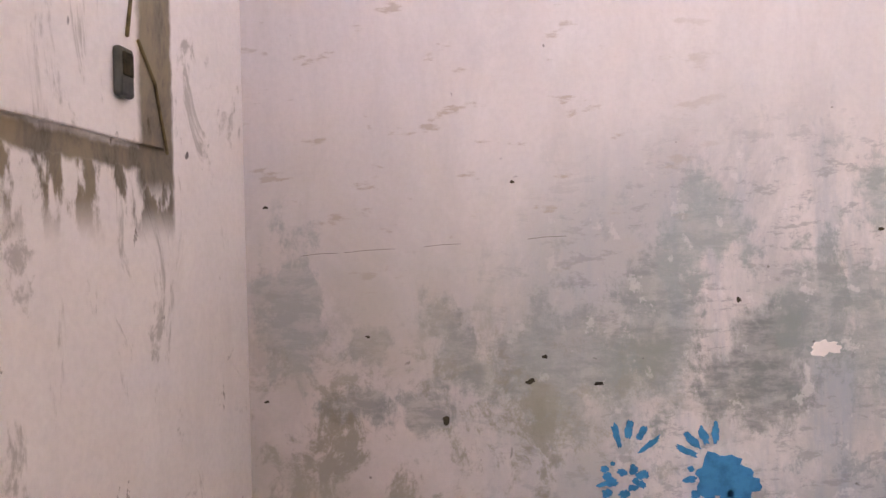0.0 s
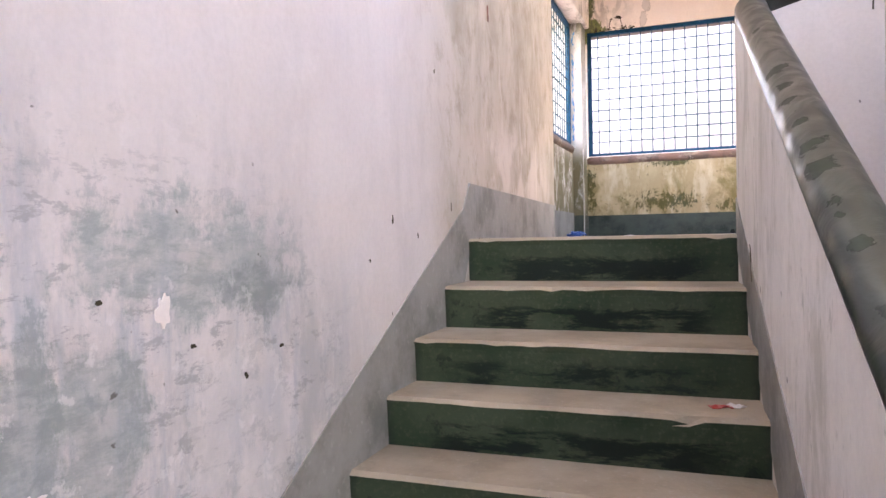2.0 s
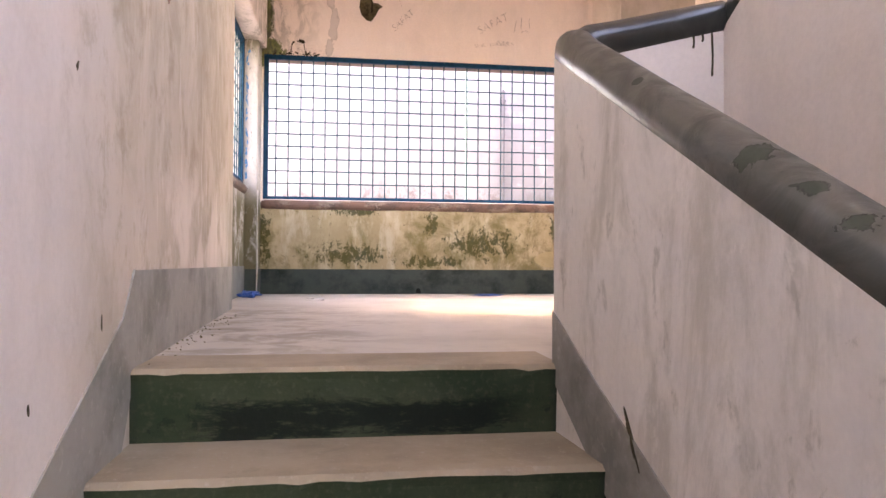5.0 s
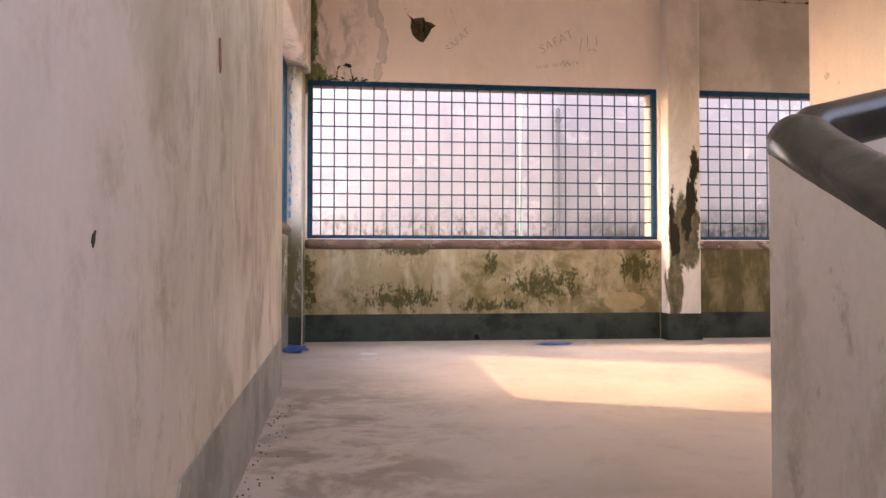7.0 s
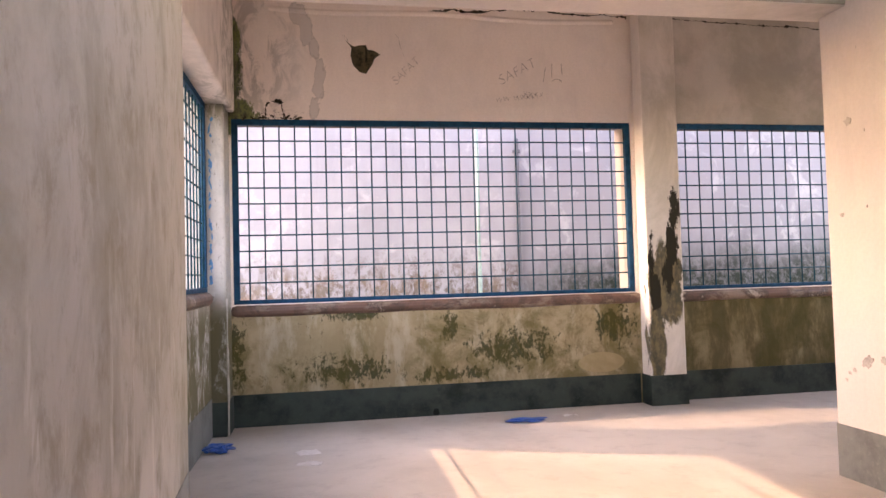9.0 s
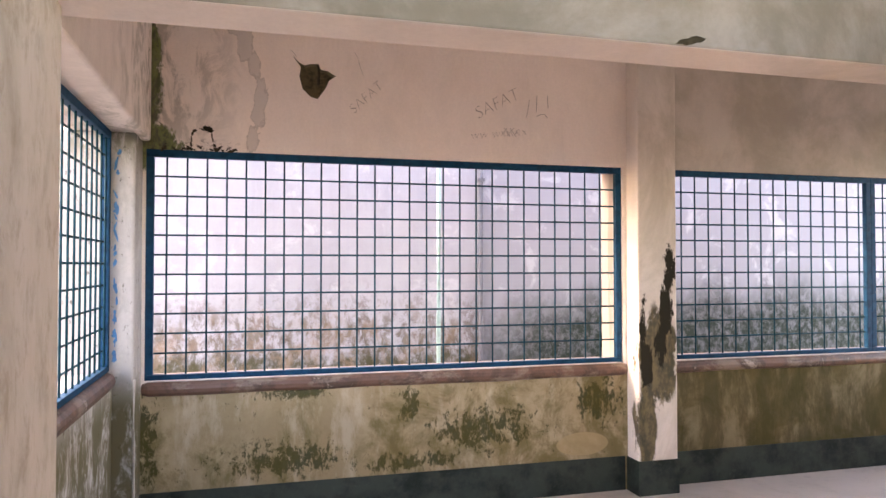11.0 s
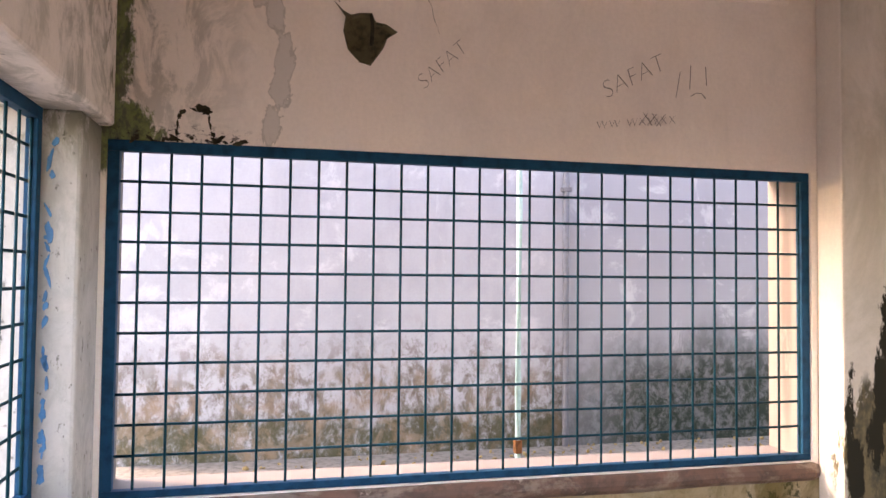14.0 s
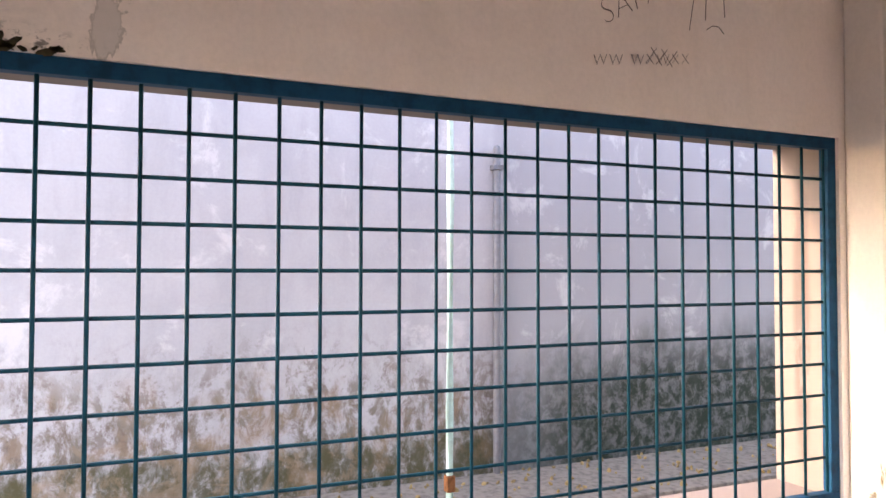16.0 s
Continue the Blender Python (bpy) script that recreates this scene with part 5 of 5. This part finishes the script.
blob(bm, "x", 1.0905, -0.42, -0.085, 0.006, 0.055, 760, -0.003, -0.6, 18, 0.5)
mark("parapet_crack", bm, M_CRACK, "short dark crack at the parapet's dado", "crack")

# broken lower edge of the upper parapet
r = random.Random(91)
bm = bmesh.new()
for k in range(26):
    y = -0.35 - 0.065 * k
    y += r.uniform(-0.02, 0.02)
    blob(bm, "x", UX - 0.0002, y, upper_edge(y) + 0.004, r.uniform(0.025, 0.04), r.uniform(0.0006, 0.0022), 800 + k, -0.0016, -0.5, 14, 0.5)
tagged(mark("edge_crack", bm, M_CRACK, "dark broken line along the parapet's lower edge", "crack"), kind="stuff")

# pale cable down the corner column, drain hole in the dado
M_CABLE = paint("whitewashed_cable", (0.55, 0.51, 0.46), 0.7, 0.3)
bm = bmesh.new()
tube(bm, [(-0.186, 4.136, 0.003), (-0.184, 4.138, 0.25), (-0.187, 4.137, 0.5), (-0.185, 4.138, 0.86)], 0.007, 10)
mark("wall_cable", bm, M_CABLE, "whitewashed cable running down the corner column", "cable", True)
M_HOLE = paint("drain_dark", (0.012, 0.012, 0.011), 0.95, 0.3)
bm = bmesh.new()
blob(bm, "y", WY - 0.005, 1.172, 0.028, 0.024, 0.026, 903, -0.003, 0.2, 16, 0.25)
mark("drain_hole", bm, M_HOLE, "small black drain hole at the foot of the dado", "drain")

# damp blotches on the end of the stairwell wall
M_BLOTCH = paint("grey_damp_blotch", (0.43, 0.38, 0.345), 0.9, 0.35)
bm = bmesh.new()
r = random.Random(55)
for k, (y, z, q) in enumerate(((2.25, 0.545, 0.03), (2.16, 0.56, 0.018), (2.05, 0.57, 0.02), (2.33, 0.50, 0.012), (2.36, 0.485, 0.009), (2.38, 0.45, 0.008), (2.30, 1.62, 0.02), (2.36, 1.20, 0.012))):
    blob(bm, "x", RX, y, z, q, q * 0.8, 930 + k, -0.0016, r.uniform(-1, 1), 20, 0.45)
tagged(mark("damp_blotch", bm, M_BLOTCH, "grey damp blotches low on the pale plaster", "stain"), kind="stuff")
